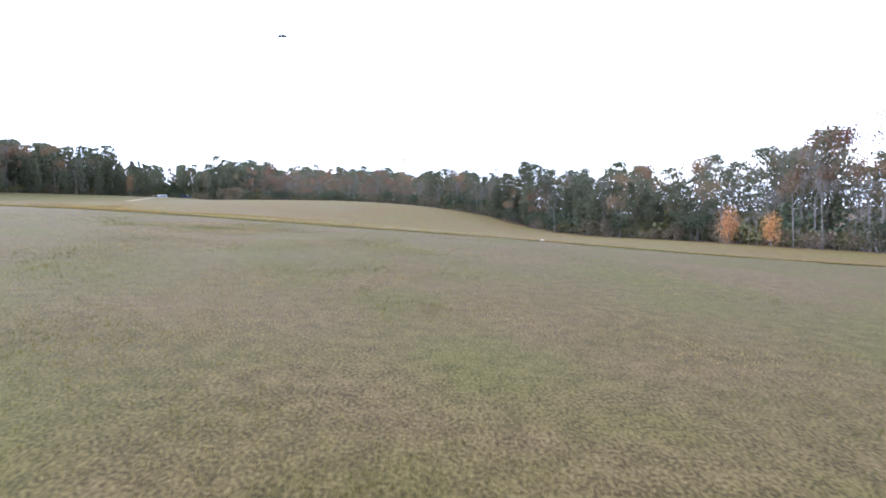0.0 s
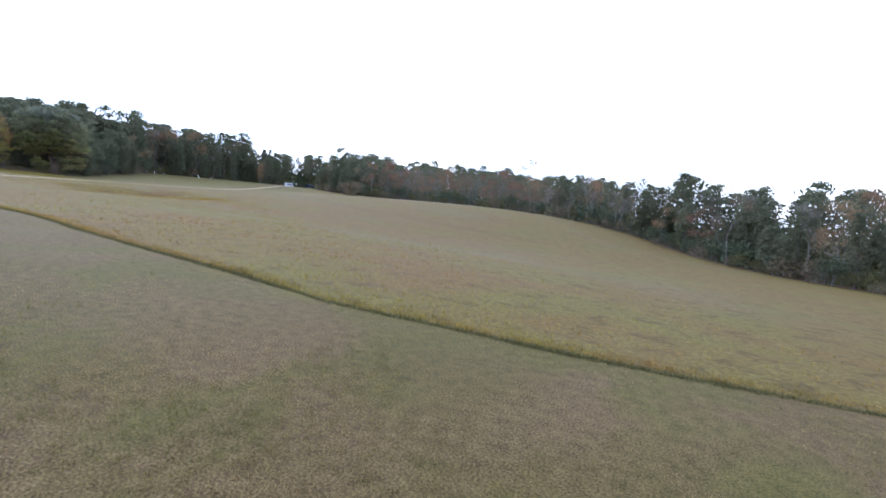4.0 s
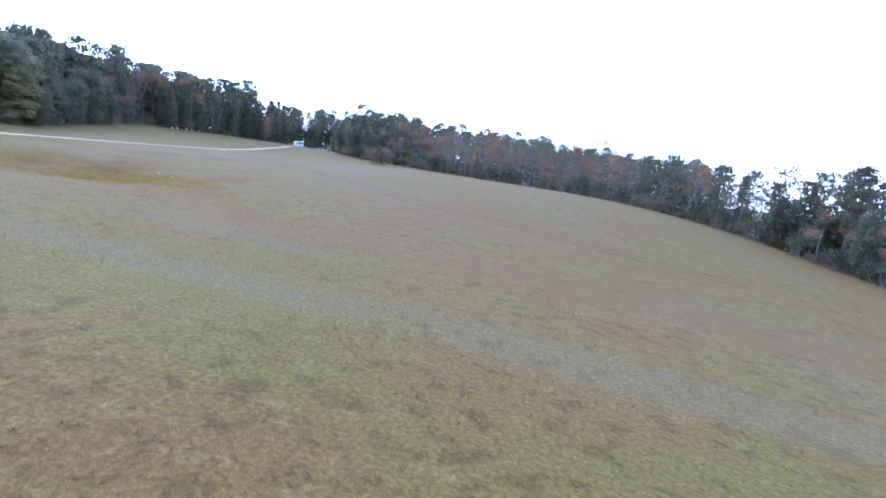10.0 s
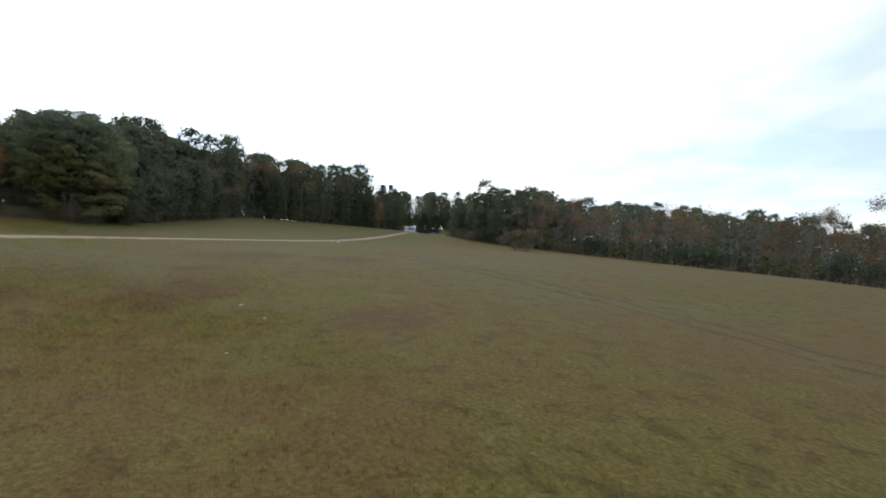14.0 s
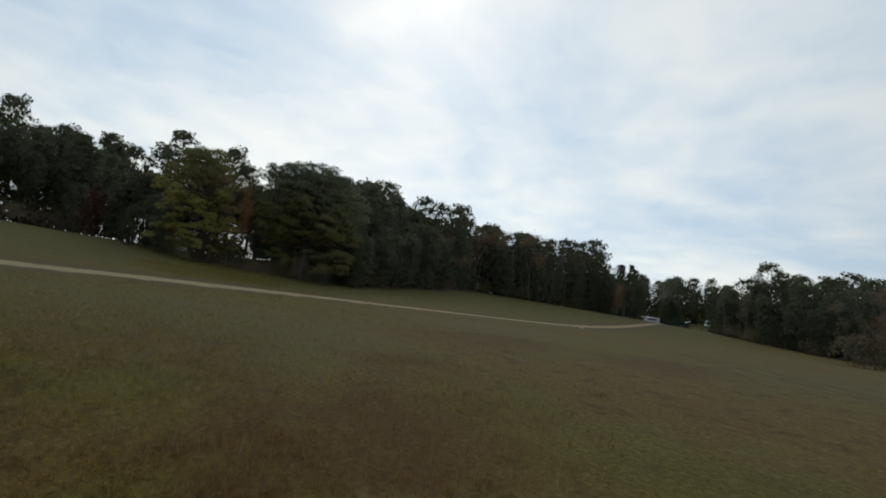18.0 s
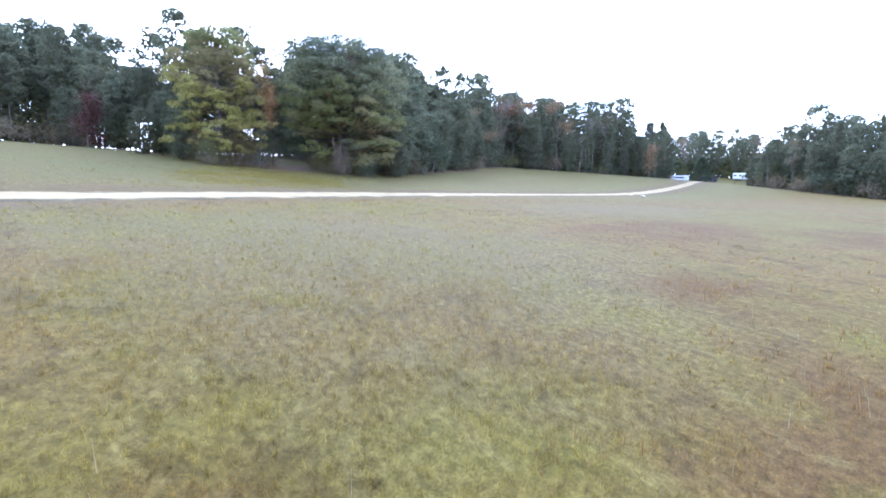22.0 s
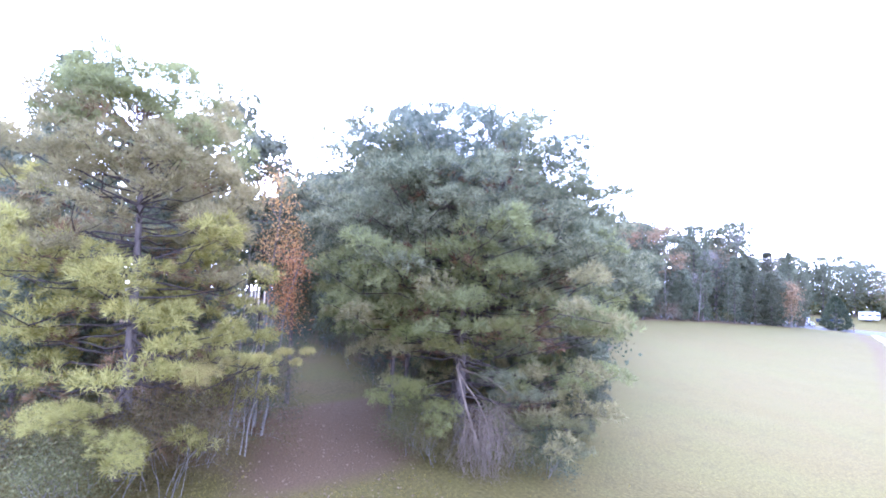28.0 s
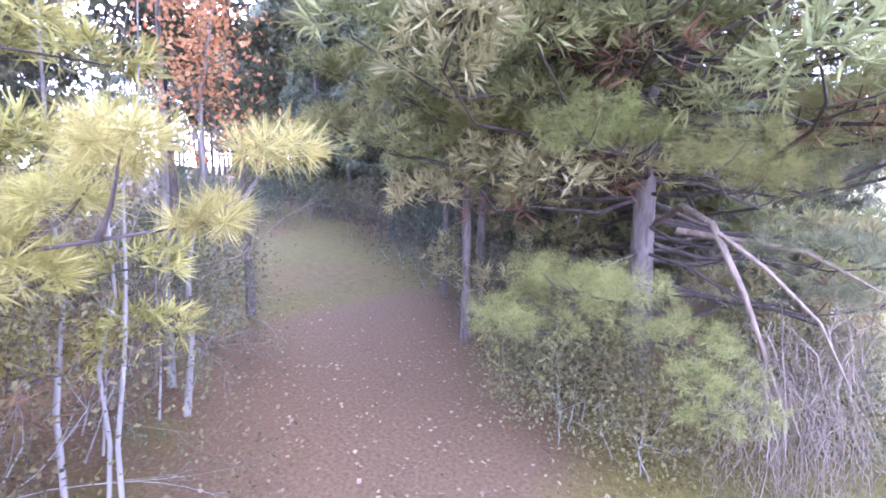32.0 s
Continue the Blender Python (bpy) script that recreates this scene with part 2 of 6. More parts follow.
def spot_mask(add, l, pos, wob, kind):
    """Mask of the ragged patches of one kind."""
    total = None
    for k, cx, cy, rx, ry in SPOTS:
        if k != kind:
            continue
        sub = add("ShaderNodeVectorMath", operation="SUBTRACT")
        sub.inputs[1].default_value = (cx, cy, 0)
        l.new(pos, sub.inputs[0])
        mul = add("ShaderNodeVectorMath", operation="MULTIPLY")
        mul.inputs[1].default_value = (1 / rx, 1 / ry, 0)
        l.new(sub.outputs[0], mul.inputs[0])
        ln = add("ShaderNodeVectorMath", operation="LENGTH")
        l.new(mul.outputs[0], ln.inputs[0])
        r = add("ShaderNodeMapRange", interpolation_type="SMOOTHSTEP")
        l.new(math_of(add, l, "MULTIPLY_ADD", wob, 1.6, ln.outputs["Value"]), r.inputs[0])
        for i, v in ((1, 2.2), (2, 1.25), (3, 0.0), (4, 0.85 if kind == "brown" else 0.6)):
            r.inputs[i].default_value = v
        total = r.outputs[0] if total is None else math_of(add, l, "MAXIMUM", total, r.outputs[0])
    return total


def field_colour(add, l):
    """Colour of the field by place: green-olive, straw, russet sedge and grey-lilac patches."""
    pos = place_of(add, 1, 1, 0, l)
    wide = noise_of(add, l, 0.035, 3, pos, 0.5)
    mid = noise_of(add, l, 0.16, 5, pos, 0.6)
    fine = noise_of(add, l, 9.0, 9, pos, 0.2)
    hair = noise_of(add, l, 45.0, 9, place_of(add, 1, 0.55, 0, l))
    fine = math_of(add, l, "MULTIPLY_ADD", hair, 0.5, math_of(add, l, "MULTIPLY", fine, 0.5))
    base = ramp_of(add, l, fine, [(0.32, (0.046, 0.026, 0.003)), (0.50, (0.117, 0.072, 0.015)), (0.68, (0.201, 0.130, 0.033))])
    green = ramp_of(add, l, fine, [(0.32, (0.041, 0.031, 0.003)), (0.50, (0.103, 0.081, 0.013)), (0.68, (0.186, 0.148, 0.029))])
    russet = ramp_of(add, l, fine, [(0.32, (0.053, 0.026, 0.005)), (0.50, (0.117, 0.065, 0.016)), (0.68, (0.191, 0.113, 0.034))])
    brown = ramp_of(add, l, fine, [(0.32, (0.039, 0.018, 0.004)), (0.50, (0.088, 0.045, 0.011)), (0.68, (0.148, 0.082, 0.024))])
    lilac = ramp_of(add, l, fine, [(0.32, (0.045, 0.032, 0.011)), (0.50, (0.112, 0.085, 0.036)), (0.68, (0.195, 0.155, 0.077))])
    pale = ramp_of(add, l, fine, [(0.32, (0.051, 0.043, 0.009)), (0.50, (0.101, 0.086, 0.022)), (0.68, (0.164, 0.139, 0.046))])
    c = mix_of(add, l, ramp_of(add, l, mid, [(0.44, (0, 0, 0)), (0.58, (0.75, 0.75, 0.75))]), base, green)
    other = noise_of(add, l, 0.075, 6, place_of(add, 1, 1.5, 0, l), 1.0)
    c = mix_of(add, l, ramp_of(add, l, other, [(0.50, (0, 0, 0)), (0.64, (0.6, 0.6, 0.6))]), c, russet)
    c = mix_of(add, l, ramp_of(add, l, wide, [(0.52, (0, 0, 0)), (0.66, (0.75, 0.75, 0.75))]), c, lilac)
    # darker tussocks
    tuss = ramp_of(add, l, noise_of(add, l, 1.5, 7, pos, 0.6), [(0.52, (0, 0, 0)), (0.64, (0.7, 0.7, 0.7))])
    c = mix_of(add, l, tuss, c, mix_of(add, l, 1.0, c, (0.55, 0.50, 0.42), "MULTIPLY"))
    ragged = math_of(add, l, "MULTIPLY_ADD", noise_of(add, l, 0.9, 6, pos, 0.6), 0.55, math_of(add, l, "MULTIPLY", mid, 0.5))
    spots = lambda kind: spot_mask(add, l, pos, ragged, kind)
    c = mix_of(add, l, spots("green"), c, green)
    c = mix_of(add, l, spots("lilac"), c, lilac)
    c = mix_of(add, l, spots("russet"), c, russet)
    c = mix_of(add, l, spots("brown"), c, brown)
    # tufts of yellow-green and of bleached straw
    c = mix_of(add, l, ramp_of(add, l, noise_of(add, l, 0.55, 6, pos, 0.8), [(0.54, (0, 0, 0)), (0.70, (0.5, 0.5, 0.5))]), c, ramp_of(add, l, fine, [(0.32, (0.048, 0.041, 0.005)), (0.5, (0.121, 0.097, 0.015)), (0.68, (0.211, 0.170, 0.039))]))
    c = mix_of(add, l, ramp_of(add, l, noise_of(add, l, 1.9, 6, place_of(add, 0.8, 1.3, 0, l), 0.5), [(0.56, (0, 0, 0)), (0.70, (0.4, 0.4, 0.4))]), c, ramp_of(add, l, fine, [(0.32, (0.070, 0.051, 0.015)), (0.5, (0.157, 0.117, 0.037)), (0.68, (0.257, 0.204, 0.077))]))
    # two faint wheel tracks across the field
    worn = None
    for (ax, ay), (bx, by) in (((-62, 93), (-32, 73.4)), ((-32, 73.4), (-6, 71.5))):
        L = math.hypot(bx - ax, by - ay)
        ux, uy = (bx - ax) / L, (by - ay) / L
        rel = add("ShaderNodeVectorMath", operation="SUBTRACT")
        l.new(pos, rel.inputs[0])
        rel.inputs[1].default_value = (ax, ay, 0)
        along_, side_ = add("ShaderNodeVectorMath", operation="DOT_PRODUCT"), add("ShaderNodeVectorMath", operation="DOT_PRODUCT")
        for nd, vec in ((along_, (ux, uy, 0)), (side_, (-uy, ux, 0))):
            l.new(rel.outputs[0], nd.inputs[0])
            nd.inputs[1].default_value = vec
        off = math_of(add, l, "ABSOLUTE", math_of(add, l, "MULTIPLY_ADD", mid, 1.6, math_of(add, l, "ADD", side_.outputs["Value"], -0.8)))
        line_ = math_of(add, l, "SUBTRACT", 0.26, math_of(add, l, "ABSOLUTE", math_of(add, l, "SUBTRACT", off, 0.75)))
        span = math_of(add, l, "MULTIPLY", math_of(add, l, "GREATER_THAN", along_.outputs["Value"], 0.0), math_of(add, l, "LESS_THAN", along_.outputs["Value"], L))
        mask = math_of(add, l, "MULTIPLY", math_of(add, l, "MULTIPLY", math_of(add, l, "MAXIMUM", line_, 0.0), 2.6), span)
        worn = mask if worn is None else math_of(add, l, "MAXIMUM", worn, mask)
    c = mix_of(add, l, worn, c, mix_of(add, l, 1.0, c, (0.46, 0.44, 0.42), "MULTIPLY"))
    # shorter, greener grass from the lane's verge to the wood
    sx = add("ShaderNodeSeparateXYZ")
    l.new(pos, sx.inputs[0])
    near = add("ShaderNodeMapRange", interpolation_type="SMOOTHSTEP")
    l.new(math_of(add, l, "MULTIPLY_ADD", mid, 9.0, sx.outputs["X"]), near.inputs[0])
    for i, v in ((1, -71.0), (2, -80.0), (3, 0.0), (4, 0.68)):
        near.inputs[i].default_value = v
    c = mix_of(add, l, near.outputs[0], c, pale)
    return c, pos, fine, mid


def mat_ground():
    m, n, l, add, bsdf = material("field_ground", 0.95)
    c, pos, fine, mid = field_colour(add, l)
    att = add("ShaderNodeAttribute")
    att.attribute_name = "kind_of_ground"
    sp = add("ShaderNodeSeparateColor")
    l.new(att.outputs["Color"], sp.inputs[0])
    grain = math_of(add, l, "MULTIPLY_ADD", noise_of(add, l, 38.0, 10, pos), 0.75, math_of(add, l, "MULTIPLY", noise_of(add, l, 5.0, 8, pos), 0.25))
    lawn = ramp_of(add, l, grain, [(0.39, (0.033, 0.024, 0.004)), (0.50, (0.079, 0.056, 0.014)), (0.61, (0.144, 0.102, 0.034))])
    dull = ramp_of(add, l, grain, [(0.39, (0.043, 0.024, 0.007)), (0.50, (0.098, 0.061, 0.022)), (0.61, (0.167, 0.113, 0.048))])
    fresh = ramp_of(add, l, grain, [(0.38, (0.036, 0.032, 0.004)), (0.50, (0.078, 0.063, 0.011)), (0.62, (0.129, 0.102, 0.026))])
    lawn = mix_of(add, l, ramp_of(add, l, noise_of(add, l, 0.22, 5, pos, 0.6), [(0.40, (0, 0, 0)), (0.62, (1, 1, 1))]), lawn, dull)
    lawn = mix_of(add, l, ramp_of(add, l, noise_of(add, l, 0.34, 4, place_of(add, 1.2, 0.9, 0, l), 0.5), [(0.48, (0, 0, 0)), (0.62, (0.9, 0.9, 0.9))]), lawn, fresh)
    lawn = mix_of(add, l, spot_mask(add, l, pos, mid, "fresh"), lawn, fresh)
    litter = ramp_of(add, l, noise_of(add, l, 18.0, 9, pos), [(0.25, (0.075, 0.043, 0.021)), (0.5, (0.111, 0.068, 0.034)), (0.72, (0.156, 0.098, 0.052))])
    edge = math_of(add, l, "MULTIPLY_ADD", mid, 0.5, -0.25)
    wob = lambda ch: ramp_of(add, l, math_of(add, l, "ADD", sp.outputs[ch], edge), [(0.28, (0, 0, 0)), (0.65, (1, 1, 1))])
    c = mix_of(add, l, sp.outputs[0], c, lawn)
    c = mix_of(add, l, wob(1), c, litter)
    c = mix_of(add, l, wob(2), c, mix_of(add, l, 0.5, dull, (0.099, 0.068, 0.033)))
    l.new(c, bsdf.inputs["Base Color"])
    bump_of(add, l, bsdf, noise_of(add, l, 32, 8, pos), 0.3, 0.03)
    return m


def mat_lane():
    """Pale sand, brightest in the two wheel tracks; straw grass between them and frayed into the edges."""
    m, n, l, add, bsdf = material("pale_dirt", 0.95)
    pos = place_of(add, 1, 0.6, 1, l)
    att = add("ShaderNodeAttribute")
    att.attribute_name = "across"
    sp = add("ShaderNodeSeparateColor")
    l.new(att.outputs["Color"], sp.inputs[0])
    run = place_of(add, 1, 0.14, 1, l)
    coarse = math_of(add, l, "MULTIPLY_ADD", noise_of(add, l, 1.1, 7, pos, 0.8), 0.5, math_of(add, l, "MULTIPLY", noise_of(add, l, 3.2, 7, run, 0.5), 0.5))
    grit = math_of(add, l, "MULTIPLY_ADD", noise_of(add, l, 22.0, 9, pos, 0.4), 0.4, math_of(add, l, "MULTIPLY", noise_of(add, l, 7.0, 8, run, 0.6), 0.6))
    sand = ramp_of(add, l, grit, [(0.30, (0.27, 0.195, 0.095)), (0.5, (0.34, 0.255, 0.135)), (0.70, (0.41, 0.32, 0.18))])
    straw = ramp_of(add, l, grit, [(0.30, (0.15, 0.11, 0.05)), (0.5, (0.22, 0.17, 0.085)), (0.70, (0.30, 0.24, 0.13))])
    earth = ramp_of(add, l, grit, [(0.34, (0.066, 0.050, 0.026)), (0.5, (0.105, 0.082, 0.045)), (0.66, (0.16, 0.126, 0.072))])
    ragged = math_of(add, l, "MULTIPLY_ADD", coarse, 1.8, -0.9)
    mid = ramp_of(add, l, math_of(add, l, "ADD", sp.outputs[1], ragged), [(0.45, (0, 0, 0)), (0.80, (0.85, 0.85, 0.85))])
    rim = ramp_of(add, l, math_of(add, l, "ADD", sp.outputs[0], ragged), [(0.50, (0, 0, 0)), (0.80, (1, 1, 1))])
    c = mix_of(add, l, rim, mix_of(add, l, mid, sand, straw), earth)
    l.new(c, bsdf.inputs["Base Color"])
    bump_of(add, l, bsdf, noise_of(add, l, 14, 6, pos), 0.25, 0.03)
    return m


def mat_leaf(name, dark, light, back=0.25, spread=0.35):
    """Foliage: colour varies by tuft and by tree, a little light comes through."""
    m, n, l, add, bsdf = material(name, 0.7)
    geo, inf = add("ShaderNodeNewGeometry"), add("ShaderNodeObjectInfo")
    c = ramp_of(add, l, geo.outputs["Random Per Island"], [(0.0, dark), (1.0, light)])
    hsv = add("ShaderNodeHueSaturation")
    hsv.inputs["Hue"].default_value = 0.5
    l.new(math_of(add, l, "MULTIPLY_ADD", inf.outputs["Random"], spread, 1 - spread / 2), hsv.inputs["Value"])
    l.new(math_of(add, l, "MULTIPLY_ADD", inf.outputs["Random"], 0.03, 0.485), hsv.inputs["Hue"])
    l.new(c, hsv.inputs["Color"])
    l.new(hsv.outputs[0], bsdf.inputs["Base Color"])
    tr = add("ShaderNodeBsdfTranslucent")
    l.new(hsv.outputs[0], tr.inputs[0])
    mx = add("ShaderNodeMixShader")
    mx.inputs[0].default_value = back
    l.new(bsdf.outputs[0], mx.inputs[1])
    l.new(tr.outputs[0], mx.inputs[2])
    l.new(mx.outputs[0], n["Material Output"].inputs[0])
    return m


def mat_bark(name, dark, light, scale=9.0):
    m, n, l, add, bsdf = material(name, 0.9)
    pos = place_of(add, 1, 1, 0.25, l)
    g = noise_of(add, l, scale, 6, pos, 0.8)
    l.new(ramp_of(add, l, g, [(0.3, dark), (0.7, light)]), bsdf.inputs["Base Color"])
    bump_of(add, l, bsdf, g, 0.8, 0.03)
    return m


def mat_paint(name, col, rough=0.6, metal=0.0, vary=0.12):
    m, n, l, add, bsdf = material(name, rough)
    pos = place_of(add, 1, 1, 1, l)
    lo, hi = tuple(v * (1 - vary) for v in col), tuple(min(1, v * (1 + vary)) for v in col)
    l.new(ramp_of(add, l, noise_of(add, l, 2.5, 6, pos), [(0.3, lo), (0.7, hi)]), bsdf.inputs["Base Color"])
    bsdf.inputs["Metallic"].default_value = metal
    return m


GROUND, DIRT = mat_ground(), mat_lane()
PINE_FAR = mat_leaf("pine_needles", (0.094, 0.104, 0.066), (0.200, 0.208, 0.128), 0.5)
PINE_YEL = mat_leaf("yellowing_needles", (0.235, 0.20, 0.056), (0.53, 0.45, 0.165), 0.5, 0.1)
CEDAR = mat_leaf("cedar_foliage", (0.046, 0.060, 0.038), (0.105, 0.125, 0.070))
RUST = mat_leaf("russet_leaves", (0.155, 0.090, 0.056), (0.33, 0.205, 0.120))
TAWNY = mat_leaf("tawny_leaves", (0.115, 0.088, 0.055), (0.25, 0.19, 0.12))
ORANGE = mat_leaf("orange_leaves", (0.46, 0.22, 0.080), (0.76, 0.48, 0.21), 0.6, 0.15)
PURPLE = mat_leaf("dull_red_leaves", (0.060, 0.024, 0.024), (0.115, 0.050, 0.045))
OLIVE = mat_leaf("olive_leaves", (0.072, 0.070, 0.030), (0.17, 0.152, 0.065))
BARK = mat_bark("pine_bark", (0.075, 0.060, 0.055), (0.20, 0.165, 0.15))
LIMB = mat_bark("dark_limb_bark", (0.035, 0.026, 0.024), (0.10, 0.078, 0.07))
GREY = mat_bark("grey_bark", (0.13, 0.115, 0.10), (0.30, 0.275, 0.25), 6)
PALE = mat_bark("pale_bark", (0.17, 0.150, 0.132), (0.35, 0.32, 0.29), 5)


# ---- building kit ----
def mesh_from(name, verts, faces, mat):
    me = bpy.data.meshes.new(name)
    me.from_pydata([tuple(v) for v in verts], [], faces)
    me.materials.append(mat)
    return me


def tri_mesh(name, v, f, mat):
    """A mesh from an (n, 3) array of corners and an (m, 3) array of triangles."""
    me = bpy.data.meshes.new(name)
    me.vertices.add(len(v))
    me.vertices.foreach_set("co", np.asarray(v, np.float32).ravel())
    me.loops.add(len(f) * 3)
    me.loops.foreach_set("vertex_index", np.asarray(f, np.int32).ravel())
    me.polygons.add(len(f))
    me.polygons.foreach_set("loop_start", np.arange(0, len(f) * 3, 3, dtype=np.int32))
    me.materials.append(mat)
    me.update(calc_edges=True)
    return me


def part(name, me, parent, label=""):
    ob = new(name, me)
    ob.parent = parent
    return tagged(ob, label) if label else ob


def thing(name, label, category, group="", kind=""):
    return tagged(new(name), label, category, group, kind)


class Wood:
    """Gathers tapered limbs."""
    def __init__(self):
        self.v, self.f = [], []

    def limb(self, pts, radii, sides=5):
        pts = [Vector(p) for p in pts]
        base = len(self.v)
        for i, (p, r) in enumerate(zip(pts, radii)):
            d = (pts[min(i + 1, len(pts) - 1)] - pts[max(i - 1, 0)]).normalized()
            a = d.cross(Vector((0.31, 0.22, 1) if abs(d.z) < 0.9 else (1, 0.2, 0))).normalized()
            b = d.cross(a)
            for k in range(sides):
                t = 2 * math.pi * k / sides
                self.v.append(p + (a * math.cos(t) + b * math.sin(t)) * r)
        for i in range(len(pts) - 1):
            for k in range(sides):
                q = base + i * sides
                k2 = (k + 1) % sides
                self.f.append((q + k, q + k2, q + sides + k2, q + sides + k))
        return self

    def mesh(self, name, mat, dark=None, first=0):
        me = mesh_from(name, self.v, self.f, mat)
        me.polygons.foreach_set("use_smooth", [True] * len(me.polygons))
        if dark:
            me.materials.append(dark)
            me.polygons.foreach_set("material_index", [0 if i < first else 1 for i in range(len(me.polygons))])
        return me


def tufts(rng, cen, axis, size, count, width=0.10, open_=1.0, droop=0.0):
    """Needle tufts: at each centre a burst of pointed blades; a tuft is one island."""
    n = len(cen)
    cen, axis = np.asarray(cen, float), np.asarray(axis, float)
    size = np.broadcast_to(np.asarray(size, float), (n,))
    d = rng.normal(size=(n, count, 3)) * open_ + axis[:, None, :] * 1.1
    d[..., 2] -= droop
    d /= np.linalg.norm(d, axis=2, keepdims=True) + 1e-9
    s = np.cross(d, rng.normal(size=(n, count, 3)))
    s /= np.linalg.norm(s, axis=2, keepdims=True) + 1e-9
    L = size[:, None, None] * (0.7 + 0.6 * rng.random((n, count, 1)))
    w = size[:, None, None] * width
    mid = cen[:, None, :] + d * L * 0.45
    tip = cen[:, None, :] + d * L
    v = np.concatenate([cen[:, None, :], np.stack([mid + s * w, tip], 2).reshape(n, count * 2, 3)], 1)
    per = 1 + 2 * count
    k = np.arange(count)
    f = np.stack([0 * k, 1 + 2 * k, 2 + 2 * k], 1)
    f = (f[None] + (np.arange(n) * per)[:, None, None]).reshape(-1, 3)
    return v.reshape(-1, 3), f


def puffs(rng, cen, axis, size, count, width):
    """Rounded puffs of foliage: small pointed sprays laid over a dome about each centre, facing outwards."""
    n = len(cen)
    cen, axis = np.asarray(cen, float), np.asarray(axis, float)
    unit = lambda a: a / (np.linalg.norm(a, axis=2, keepdims=True) + 1e-9)
    size = np.broadcast_to(np.asarray(size, float), (n,))[:, None, None]
    d = rng.normal(size=(n, count, 3)) + axis[:, None, :] * 0.7
    d[..., 2] = d[..., 2] * 0.8 + 0.15
    d = unit(d)
    p = cen[:, None, :] + d * size * np.array([1.0, 1.0, 0.75]) * (0.45 + 0.6 * rng.random((n, count, 1)))
    face = unit(d + np.array([0, 0, 0.25]) + 0.5 * rng.normal(size=(n, count, 3)))
    t = unit(np.cross(face, rng.normal(size=(n, count, 3))))
    b = np.cross(face, t)
    L, w = size * 0.32 * (0.7 + 0.6 * rng.random((n, count, 1))), size * width
    v = np.stack([p - t * L - b * w, p - t * L * 0.7 + b * w, p + t * L], 2).reshape(-1, 3)
    return v, np.arange(n * count * 3).reshape(-1, 3)


def leaves(rng, cen, size, count, spread):
    """Loose leaves round each centre, each a small bent quad."""
    n = len(cen)
    cen = np.asarray(cen, float)
    p = cen[:, None, :] + rng.normal(size=(n, count, 3)) * spread
    a = rng.normal(size=(n, count, 3))
    a /= np.linalg.norm(a, axis=2, keepdims=True)
    b = np.cross(a, rng.normal(size=(n, count, 3)))
    b /= np.linalg.norm(b, axis=2, keepdims=True)
    s = size * (0.6 + 0.8 * rng.random((n, count, 1)))
    v = np.stack([p - a * s, p + b * s * 0.6, p + a * s, p - b * s * 0.6], 2).reshape(-1, 3)
    q = np.arange(n * count)[:, None] * 4
    f = np.concatenate([q + np.array([[0, 1, 2]]), q + np.array([[0, 2, 3]])])
    return v, f


